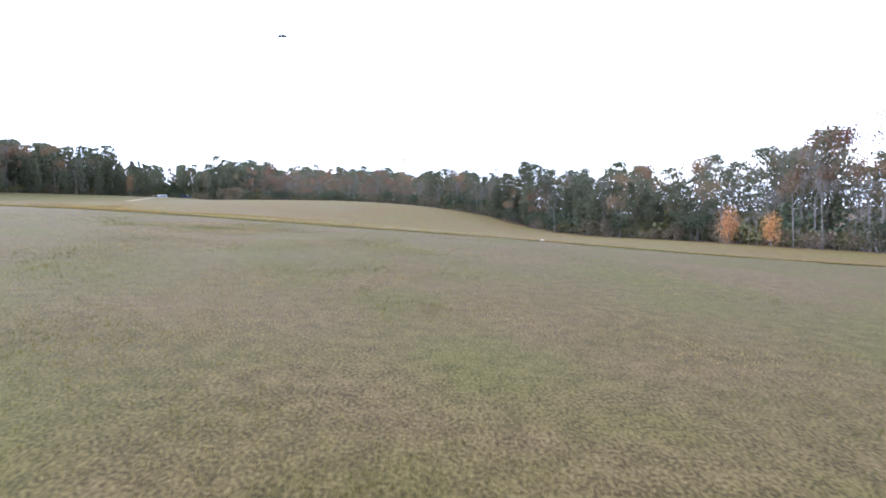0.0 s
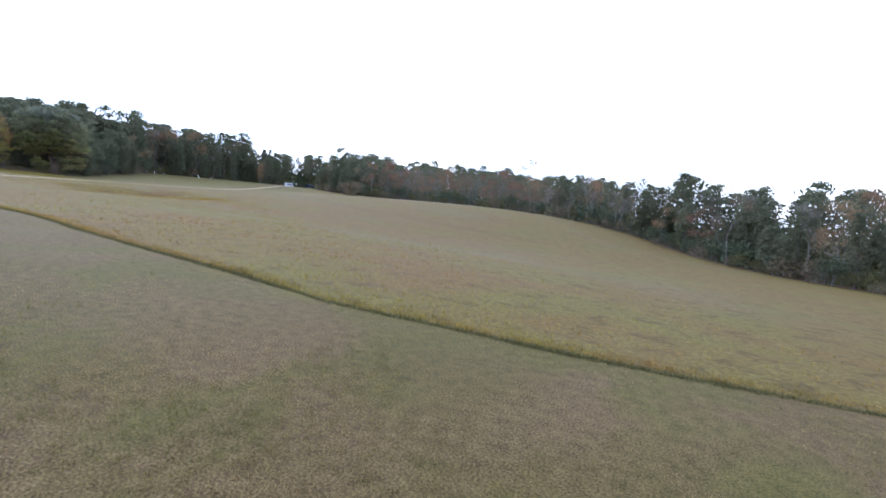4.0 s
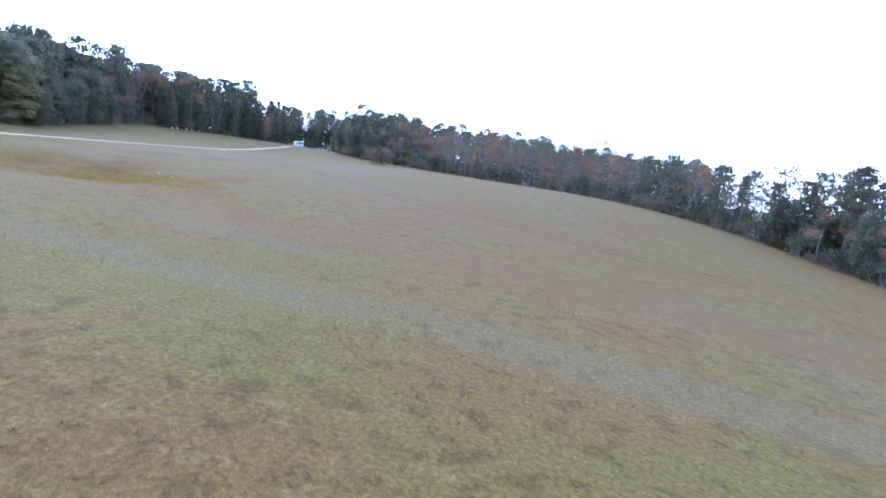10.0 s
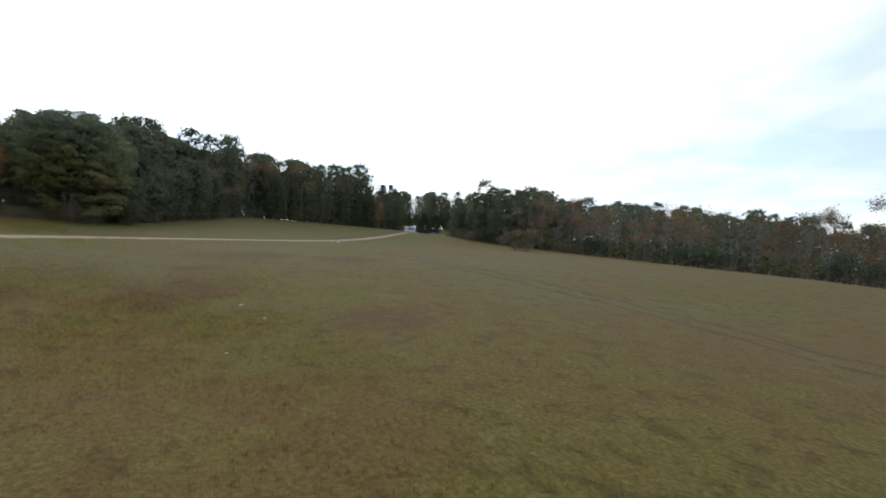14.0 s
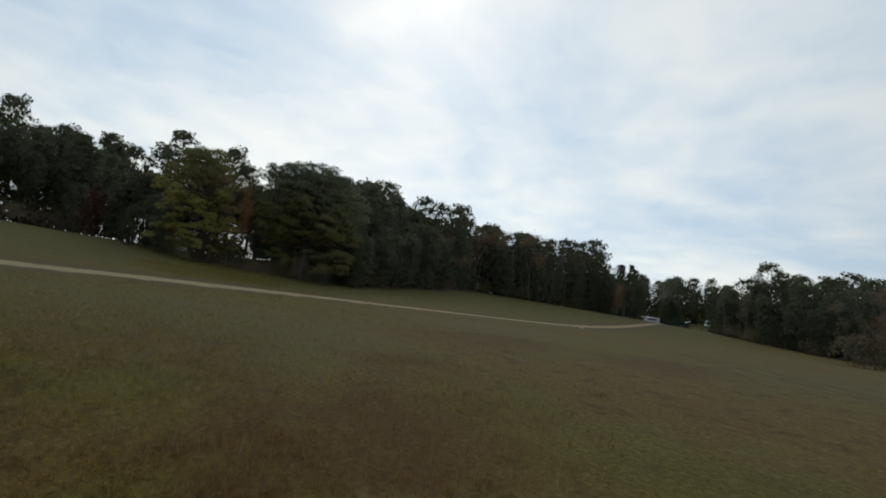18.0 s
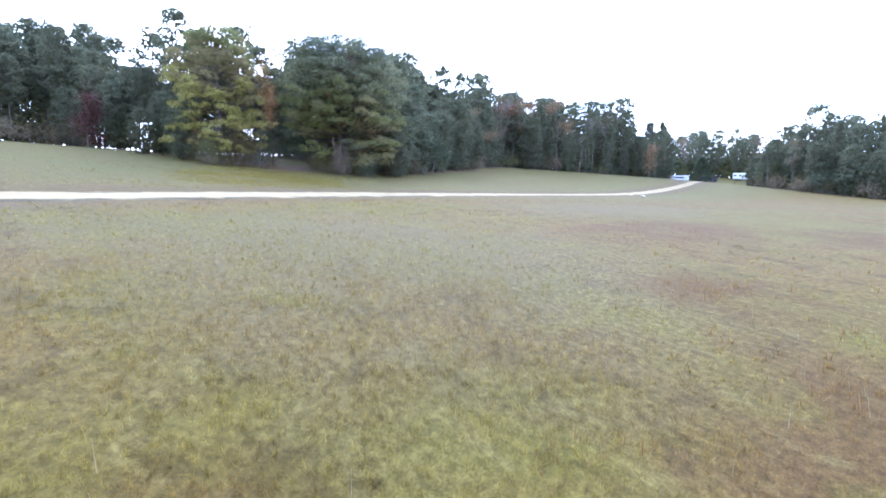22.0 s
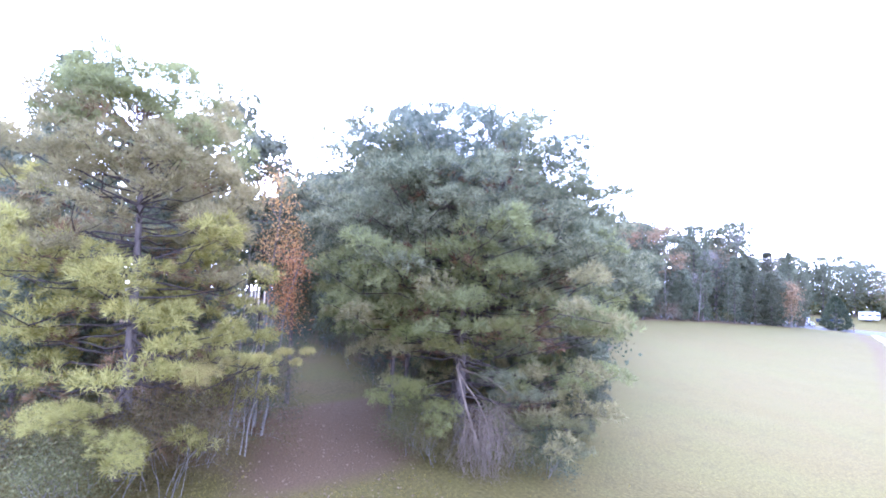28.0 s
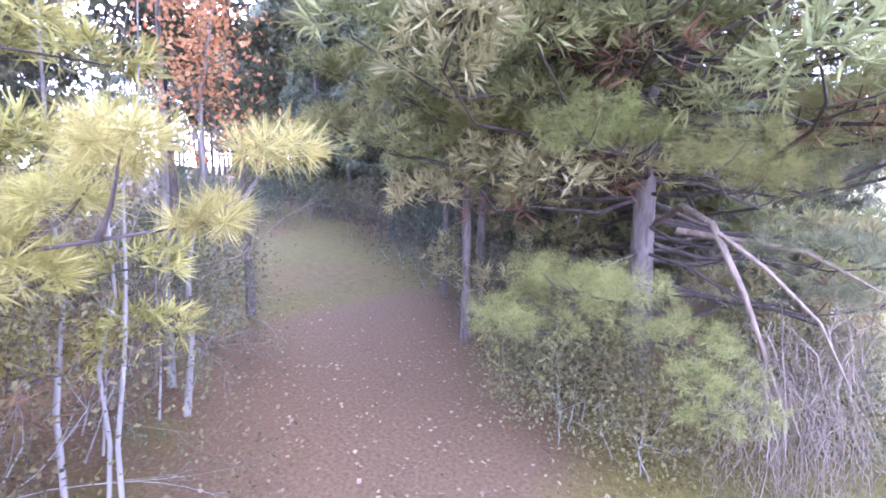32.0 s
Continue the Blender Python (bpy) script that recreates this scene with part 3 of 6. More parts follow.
def pine(rng, height, radius, bare, whorls, per, tuft, blades, trunk_r, limbs=True, shape="round", width=0.10, sides=6, every=0.5, lean=0.03):
    """Trunk-and-limbs and tuft arrays of a pine. bare: share of the height with no live branches."""
    w = Wood()
    bend = rng.normal(size=2) * lean * height
    spine = lambda t: Vector((bend[0] * t * t, bend[1] * t * t, height * t))
    steps = 7
    w.limb([spine(i / steps) - Vector((0, 0, 0.25 if i == 0 else 0)) for i in range(steps + 1)], [trunk_r * (1.15 if i == 0 else 1) * (1 - 0.9 * i / steps) + 0.012 for i in range(steps + 1)], sides + 2)
    cen, ax = [], []
    for i in range(whorls):
        t = bare + (1 - bare) * (i + 0.4 * rng.random()) / whorls
        g = (t - bare) / (1 - bare)
        reach = radius * ((1 - g) ** 0.75 * (0.6 + 0.4 * min(1, g * 5)) if shape == "cone" else (1 - g ** 3.0) ** 0.5 * (0.55 + 0.45 * min(1, g * 3)))
        reach = max(reach, 0.35 * tuft + 0.15)
        turn = rng.random() * 6.28
        for k in range(per):
            if rng.random() < 0.1:
                continue
            a = turn + 6.283 * k / per + rng.normal() * 0.25
            L = reach * (0.7 + 0.45 * rng.random())
            rise = (0.15 + 0.5 * g) * L + rng.normal() * 0.1 * L
            p0 = spine(t)
            pts = []
            for s in (0, 0.35, 0.7, 1.0):
                pts.append(p0 + Vector((math.cos(a + 0.2 * s) * L * s, math.sin(a + 0.2 * s) * L * s, rise * s ** 1.5 - 0.12 * L * s * (1 - g))))
            if limbs:
                r0 = trunk_r * 0.30 * (1 - 0.7 * g) * min(1, L / radius + 0.3)
                w.limb(pts, [r0, r0 * 0.7, r0 * 0.4, r0 * 0.15], 4 if limbs == 2 else 3)
            m = max(2, int(L / every))
            for j in range(m):
                s = 0.32 + 0.68 * (j + 0.5 + 0.4 * rng.normal()) / m
                s = min(max(s, 0.25), 1.05)
                q = min(int(s * 3), 2)
                p = pts[q].lerp(pts[q + 1], s * 3 - q)
                side = Vector((-math.sin(a), math.cos(a), 0)) * rng.normal() * 0.22 * L * s
                p = p + side + Vector((0, 0, abs(rng.normal()) * 0.12 * tuft))
                out = Vector((math.cos(a), math.sin(a), 0.55)) + side * 0.4
                cen.append(p)
                ax.append(out.normalized())
    for k in range(5):
        cen.append(spine(1.0) + Vector((rng.normal() * 0.3, rng.normal() * 0.3, -0.15 - 0.12 * k)))
        ax.append(Vector((0, 0, 1)))
    v, f = puffs(rng, cen, ax, tuft * (0.75 + 0.5 * rng.random(len(cen))), blades, width)
    return w, v, f


def branching(rng, w, p, d, L, r, depth, tips, up=0.12, spread=0.55, sides=4, curl=0.12):
    """Grows one limb and its forks; collects the ends."""
    pts, rad = [p], [r]
    n = 3
    for i in range(n):
        d = (d + Vector(rng.normal(size=3)) * curl + Vector((0, 0, up))).normalized()
        pts.append(pts[-1] + d * L / n)
        rad.append(r * (1 - 0.42 * (i + 1) / n))
    w.limb(pts, rad, sides if depth > 1 else 3)
    if depth == 0:
        tips.append((pts[-1], d))
        tips.append((pts[-2], d))
        return
    for k in range(2 + (rng.random() < 0.55)):
        e = (d + Vector(rng.normal(size=3)) * spread).normalized()
        at_ = pts[-1] if k < 2 else pts[2]
        branching(rng, w, at_, e, L * (0.62 + 0.22 * rng.random()), rad[-1] * (0.85 if k == 0 else 0.65), depth - 1, tips, up, spread, sides, curl)


def broadleaf(rng, height, trunk_r, clear, depth, spread=0.5, up=0.16):
    w, tips = Wood(), []
    top = height * clear
    lean = Vector((rng.normal() * 0.03, rng.normal() * 0.03, 1)).normalized()
    w.limb([(0, 0, -0.25), lean * top * 0.5, lean * top], [trunk_r * 1.15, trunk_r * 0.9, trunk_r * 0.75], 6)
    branching(rng, w, lean * top, lean, (height - top) * 0.38, trunk_r * 0.72, depth, tips, up, spread)
    for k in range(2):
        a = rng.random() * 6.28
        branching(rng, w, lean * top * (0.65 + 0.15 * k), Vector((math.cos(a), math.sin(a), 0.6)).normalized(), (height - top) * 0.3, trunk_r * 0.4, max(depth - 1, 1), tips, up, spread)
    return w, tips


def plant(name, label, category, group, w, bark, crowns):
    """One tree: an empty at its foot, a trunk with limbs, and its crown."""
    ob = thing(name, label, category, group)
    part("trunk", w.mesh("trunk", bark), ob)
    for nm, v, f, mat in crowns:
        part(nm, tri_mesh(nm, v, f, mat), ob)
    return ob


# ---- ground ----
def steps_of(lo, hi, fine, far):
    a = [lo]
    while a[-1] < hi:
        a.append(a[-1] + fine)
    out_hi, out_lo, s = [a[-1]], [a[0]], fine
    while out_hi[-1] < far:
        s *= 1.35
        out_hi.append(out_hi[-1] + s)
    s = fine
    while out_lo[-1] > -far:
        s *= 1.35
        out_lo.append(out_lo[-1] - s)
    return np.array(out_lo[:0:-1] + a + out_hi[1:])


def lawn_edge(x):
    return 20.45 + 0.37 * np.maximum(0, -9 - x) + 0.15 * np.sin(x * 0.45)


def build_ground():
    xs, ys = steps_of(-122, 48, 0.9, 2500), steps_of(-6, 190, 0.9, 2500)
    X, Y = np.meshgrid(xs, ys)
    x, y = X.ravel(), Y.ravel()
    z = land(x, y)
    near = (np.abs(x + 40) < 110) & (np.abs(y - 85) < 120)
    bumps = np.array([noise.noise((a * 0.35, b * 0.35, 0)) * 0.035 + noise.noise((a * 1.1, b * 1.1, 7)) * 0.012 if k else 0 for a, b, k in zip(x, y, near)])
    z = z + bumps
    dl, dt = np.full(x.shape, 99.0), np.full(x.shape, 99.0)
    idx = np.where(near)[0]
    dl[idx], dt[idx] = away(x[idx], y[idx], LANE_PTS), away(x[idx], y[idx], TRAIL_PTS)
    z = z - 0.14 * np.exp(-(dl / 1.3) ** 4)
    nx = len(xs)
    i = np.arange(len(ys) - 1)[:, None] * nx + np.arange(nx - 1)[None, :]
    i = i.ravel()
    f = np.concatenate([np.stack([i, i + 1, i + nx + 1], 1), np.stack([i, i + nx + 1, i + nx], 1)])
    me = tri_mesh("ground", np.stack([x, y, z], 1), f, GROUND)
    me.polygons.foreach_set("use_smooth", [True] * len(me.polygons))
    lawn = (y < lawn_edge(x)).astype(float)
    wood = np.clip(0.5 + wood_depth(x, y) / 2.0, 0, 1)
    trail = np.exp(-(dt / 3.0) ** 4) * np.clip((-96.8 - x) / 2.5, 0, 1) * np.clip((x + 105.5) / 1.5, 0, 1)
    green = np.exp(-(dt / 2.7) ** 4) * np.clip((-104.2 - x) / 1.5, 0, 1)
    wood = np.clip(np.maximum(wood * (1 - green), trail), 0, 1)
    verge = 0.6 * np.exp(-((dl - 2.0) / 1.4) ** 2)
    col = np.stack([np.maximum(lawn, green * 0.8), wood, verge, np.ones_like(lawn)], 1)
    att = me.color_attributes.new("kind_of_ground", "FLOAT_COLOR", "POINT")
    att.data.foreach_set("color", col.astype(np.float32).ravel())
    tagged(new("ground", me), "uneven grass field of straw, olive and russet autumn grass", "ground", "", "structure")


# edge of the woods in plan, as closed outlines
WEST = [(-100, -80), (-106, 20), (-111, 45), (-118, 62), (-119.5, 69), (-112, 74), (-102.5, 75.5), (-100.5, 77.5), (-103, 79.8), (-106.5, 82), (-113, 83.2), (-124, 79.5), (-128, 84), (-119, 88.6), (-112, 89.2),
        (-107, 88), (-103, 86.3), (-99.5, 84.6), (-98.5, 88), (-101.5, 97), (-105.5, 106), (-109.5, 115), (-116, 122), (-121, 135), (-117, 150), (-108.5, 165), (-108, 178), (-118, 186), (-150, 200), (-400, 260), (-400, -80)]
NORTH = [(-94.5, 186), (-92.5, 176), (-86, 165), (-78, 159), (-62, 149), (-43, 140.5), (-27, 133), (-11, 126.5), (0, 121), (8, 115), (11.5, 103), (15, 92), (19.5, 82), (24, 72), (28.5, 62), (33.5, 52), (40, 40), (52, 22), (70, -5), (95, -60), (400, -60), (400, 240), (30, 208), (-60, 196)]
FAR = [(-400, 180), (-200, 178), (-135, 200), (-112, 217), (-88, 218), (-60, 214), (30, 232), (400, 300), (400, 500), (-400, 500)]
HIGHWAY = [(-400, 126), (-200, 171), (-101, 193.5), (0, 216), (400, 306)]


def inside(px, py, poly):
    hit = np.zeros(px.shape, bool)
    for (x1, y1), (x2, y2) in zip(poly, poly[1:] + poly[:1]):
        c = ((y1 > py) != (y2 > py)) & (px < (x2 - x1) * (py - y1) / (y2 - y1 + 1e-12) + x1)
        hit ^= c
    return hit


def edge_gap(px, py, poly):
    d = np.full(px.shape, 1e9)
    for (x1, y1), (x2, y2) in zip(poly, poly[1:] + poly[:1]):
        ex, ey = x2 - x1, y2 - y1
        t = np.clip(((px - x1) * ex + (py - y1) * ey) / (ex * ex + ey * ey), 0, 1)
        d = np.minimum(d, np.hypot(px - x1 - t * ex, py - y1 - t * ey))
    return d


def wood_depth(x, y):
    """How far a place lies inside the woods; negative in the open."""
    x, y = np.asarray(x, float).ravel(), np.asarray(y, float).ravel()
    best = np.full(x.shape, -1e9)
    for poly in (WEST, NORTH, FAR):
        d = edge_gap(x, y, poly)
        best = np.maximum(best, np.where(inside(x, y, poly), d, -d))
    return best


build_ground()


def build_lane():
    pts = along(LANE, 0.45)
    tan = np.gradient(pts, axis=0)
    tan /= np.linalg.norm(tan, axis=1, keepdims=True)
    nor = np.stack([tan[:, 1], -tan[:, 0]], 1)
    offs = 0.72 * np.array([-1.55, -1.25, -0.95, -0.6, -0.25, 0.0, 0.25, 0.6, 0.95, 1.25, 1.55])
    rut = np.array([-0.06, 0.0, -0.03, -0.045, 0.0, 0.02, 0.0, -0.045, -0.03, 0.0, -0.06])
    v, col = [], []
    for i, (p, q) in enumerate(zip(pts, nor)):
        far = min(1, max(0, (p[1] - 90) / 60))
        wob = (1 + 0.12 * noise.noise((i * 0.13, 0, 0))) * (1 - 0.45 * min(1, max(0, (p[1] - 130) / 45)))
        for k, o in enumerate(offs):
            e = 0.18 * noise.noise((i * 0.35, k * 3.0, 5)) if k in (0, 10) else 0
            x, y = p + q * (o * wob + e)
            z = float(land(x, y)) + rut[k] + 0.015 * noise.noise((x * 2, y * 2, 1)) - 0.02
            v.append((x, y, z))
            a = abs(o) / 1.116
            col += [max(0.0, (a - 0.38) / 0.62), max(0.0, 1 - a / 0.36) * (0.45 + 0.75 * far), 0.0, 1.0]
    n = len(offs)
    f = [(i * n + k, i * n + k + 1, (i + 1) * n + k + 1, (i + 1) * n + k) for i in range(len(pts) - 1) for k in range(n - 1)]
    me = mesh_from("dirt_lane", v, f, DIRT)
    me.color_attributes.new("across", "FLOAT_COLOR", "POINT").data.foreach_set("color", col)
    me.polygons.foreach_set("use_smooth", [True] * len(f))
    tagged(new("dirt_lane", me), "pale sandy dirt farm lane worn into two faint ruts", "road", "", "structure")


build_lane()


# ---- trees: one of each sort is grown, the rest are copies ----
def sorts():
    made = {}
    rng = np.random.default_rng(5)
    def keep(kind, ob):
        made.setdefault(kind, []).append(ob)
    for i in range(3):
        w, v, f = pine(rng, 15.0, 2.7, 0.44, 15, 6, 0.56, 28, 0.15, shape="round", width=0.135, every=0.62)
        keep("tall_pine", plant("pine_tree", "tall slender pine with a bare trunk and high crown", "tree", "pines of the plantation", w, BARK, [("crown", v, f, PINE_FAR)]))
    for i in range(3):
        w, v, f = pine(rng, 12.5, 3.3, 0.04, 21, 7, 0.58, 28, 0.17, shape="round", width=0.135, every=0.66)
        keep("full_pine", plant("pine_tree", "dark green pine branched down to the ground", "tree", "pines at the edge of the wood", w, BARK, [("crown", v, f, PINE_FAR)]))
    for i in range(2):
        w, v, f = pine(rng, 12.0, 2.1, 0.08, 20, 6, 0.50, 23, 0.15, shape="cone", width=0.135, every=0.6)
        keep("cone_pine", plant("pine_tree", "narrow dark pine with a pointed top", "tree", "pines at the edge of the wood", w, BARK, [("crown", v, f, PINE_FAR)]))
    for i in range(2):
        w, v, f = pine(rng, 13.0, 2.9, 0.22, 12, 6, 0.76, 9, 0.16, limbs=False, shape="round", width=0.24, every=1.1, sides=3)
        keep("back_pine", plant("pine_tree", "dark pine standing deep in the wood", "tree", "pines deep in the wood", w, BARK, [("crown", v, f, PINE_FAR)]))
    for i in range(2):
        w, v, f = pine(rng, 15.0, 2.4, 0.56, 9, 6, 0.70, 13, 0.14, limbs=False, shape="round", width=0.22, every=0.9, sides=3)
        keep("stand_pine", plant("pine_tree", "straight pine with a long bare trunk", "tree", "pines deep in the wood", w, BARK, [("crown", v, f, PINE_FAR)]))
    for i in range(3):
        w, tips = broadleaf(rng, 11.5, 0.11, 0.40, 4, 0.45, 0.16)
        v, f = leaves(rng, np.array([t[0] for t in tips]), 0.105, 14, 0.45)
        keep("russet", plant("broadleaf_tree", "slender tree with thin russet autumn leaves", "tree", "autumn trees of the wood", w, GREY, [("crown", v, f, RUST)]))
    for i in range(2):
        w, tips = broadleaf(rng, 11.0, 0.10, 0.42, 4, 0.45, 0.16)
        v, f = leaves(rng, np.array([t[0] for t in tips]), 0.10, 9, 0.42)
        keep("tawny", plant("broadleaf_tree", "slender tree with sparse tawny leaves", "tree", "autumn trees of the wood", w, GREY, [("crown", v, f, TAWNY)]))
    for i in range(3):
        w, tips = broadleaf(rng, 12.0, 0.10, 0.5, 4, 0.36, 0.22)
        v, f = tufts(rng, [t[0] for t in tips], [t[1] for t in tips], 0.9, 5, 0.03, 0.5)
        k = len(w.v)
        w.v.extend(Vector(q) for q in v)
        w.f.extend(tuple(int(a) + k for a in q) for q in f)
        keep("pale_bare" if i == 2 else "bare", plant("bare_tree", "leafless grey tree with fine upright twigs", "tree", "bare trees of the wood", w, PALE if i == 2 else GREY, []))
    for i in range(2):
        w, tips = broadleaf(rng, 11.5, 0.11, 0.40, 2, 0.5, 0.16)
        v, f = leaves(rng, np.array([t[0] for t in tips]), 0.19, 17, 0.75)
        keep("deep_russet", plant("broadleaf_tree", "slender tree with russet autumn leaves", "tree", "autumn trees of the wood", w, GREY, [("crown", v, f, RUST if i else TAWNY)]))
        w, tips = broadleaf(rng, 12.0, 0.09, 0.5, 2, 0.4, 0.22)
        v, f = tufts(rng, [t[0] for t in tips], [t[1] for t in tips], 1.5, 6, 0.02, 0.5)
        k = len(w.v)
        w.v.extend(Vector(q) for q in v)
        w.f.extend(tuple(int(a) + k for a in q) for q in f)
        keep("deep_bare", plant("bare_tree", "leafless grey tree in the wood", "tree", "bare trees of the wood", w, GREY, []))
        w, tips = Wood(), []
        v, f = leaves(rng, rng.normal(size=(26, 3)) * (0.6, 0.6, 0.4) + (0, 0, 0.75), 0.14, 6, 0.22)
        w.limb([(0, 0, -0.1), (0.1, 0, 0.5), (0.1, 0.1, 1.1)], [0.04, 0.03, 0.01], 3)
        keep("deep_shrub", plant("shrub", "dull green brush in the wood", "shrub", "", w, GREY, [("foliage", v, f, CEDAR if i else OLIVE)]))
    for i in range(2):
        own = np.random.default_rng(40 + i)
        w, tips = Wood(), []
        w.limb([(0, 0, -0.25), (0.1, 0, 2.2), (0.15, 0.1, 4.4)], [0.30, 0.24, 0.20], 7)
        for k in range(7):
            a = 0.9 * k + own.normal() * 0.2
            rise = 0.35 + 0.9 * (k % 3) / 2
            branching(own, w, Vector((0.12, 0.05, 3.4 + 0.16 * k)), Vector((math.cos(a), math.sin(a), rise)).normalized(), 3.1, 0.11, 3, tips, 0.10, 0.5, 4, 0.14)
        v, f = leaves(own, np.array([t[0] for t in tips]), 0.13, 9, 0.42)
        keep("oak", plant("oak_tree", "broad oak with a thin rounded olive crown", "tree", "oaks behind the wood", w, BARK, [("crown", v, f, OLIVE)]))
    for i in range(3):
        w, tips = Wood(), []
        for k in range(5):
            a = rng.random() * 6.28
            branching(rng, w, Vector((0.25 * math.cos(a), 0.25 * math.sin(a), -0.1)), Vector((0.5 * math.cos(a), 0.5 * math.sin(a), 1)).normalized(), 0.95, 0.03, 2, tips, 0.05, 0.6, 3)
        v, f = leaves(rng, np.array([t[0] for t in tips]), 0.075, 14, 0.30)
        keep("shrub", plant("shrub", ("dense twiggy shrub with dull green leaves", "dense twiggy shrub with olive leaves", "dense twiggy shrub with tawny leaves")[i], "shrub", "shrubs at the edge of the wood", w, GREY, [("foliage", v, f, (CEDAR, OLIVE, TAWNY)[i])]))
    return made


SORTS = sorts()
USED = set()


def set_tree(kind, x, y, scale=1.0, turn=0.0, which=0, tall=1.0, lean=0.0):
    src = SORTS[kind][which % len(SORTS[kind])]
    m = Matrix.Translation(at(x, y, -0.05)) @ pose(0, 0, 0, lean, 0, turn) @ Matrix.Diagonal((scale, scale, scale * tall, 1))
    if src.name not in USED:
        USED.add(src.name)
        src.matrix_basis = m
        return src
    return copy_thing(src, m)


DEEP = []


def scatter(rng, poly, lo, hi, gap, mix, tall=(0.85, 1.15), box=None, skip=None, deep=False):
    """Plants trees where the wood is lo to hi metres deep, at about the given gap."""
    xs = np.array([p[0] for p in poly]); ys = np.array([p[1] for p in poly])
    x0, x1, y0, y1 = box or (xs.min(), xs.max(), ys.min(), ys.max())
    kinds, weights = [k for k, _ in mix], np.array([w for _, w in mix], float)
    weights /= weights.sum()
    gx, gy = np.meshgrid(np.arange(x0, x1, gap), np.arange(y0, y1, gap))
    gx = gx.ravel() + rng.uniform(-0.42, 0.42, gx.size) * gap
    gy = gy.ravel() + rng.uniform(-0.42, 0.42, gy.size) * gap
    d = np.where(inside(gx, gy, poly), edge_gap(gx, gy, poly), -1)
    for x, y, dd in zip(gx, gy, d):
        if lo <= dd < hi and not (skip and skip(x, y)):
            k = kinds[rng.choice(len(kinds), p=weights)]
            s, turn, which, high, lean = rng.uniform(*tall), rng.uniform(0, 360), int(rng.integers(0, 9)), rng.uniform(0.9, 1.12), rng.normal() * 1.5
            if deep:
                DEEP.append((k, which, Matrix.Translation(at(x, y, -0.05)) @ pose(0, 0, 0, lean, 0, turn) @ Matrix.Diagonal((s, s, s * high, 1))))
            else:
                set_tree(k, x, y, s, turn, which, high, lean)


def join_deep():
    """The trees behind the edges, past counting: one joined mesh for each material."""
    wood = tagged(new("deep_wood"), "crowded trees and brush deep in the woods", "trees", "", "stuff")
    heap = {}
    for k, which, m in DEEP:
        src = SORTS[k][which % len(SORTS[k])]
        a = np.array(m)
        for ch in src.children:
            me = ch.data
            v = np.empty(len(me.vertices) * 3, np.float32)
            me.vertices.foreach_get("co", v)
            v = v.reshape(-1, 3) @ a[:3, :3].T + a[:3, 3]
            me.calc_loop_triangles()
            f = np.empty(len(me.loop_triangles) * 3, np.int32)
            me.loop_triangles.foreach_get("vertices", f)
            vs, fs = heap.setdefault((me.materials[0].name, ch.name.split(".")[0]), ([], []))
            fs.append(f.reshape(-1, 3) + sum(len(q) for q in vs))
            vs.append(v)
    for (mat, nm), (vs, fs) in heap.items():
        tagged(part(nm, tri_mesh(nm, np.concatenate(vs), np.concatenate(fs), bpy.data.materials[mat]), wood), kind="stuff")


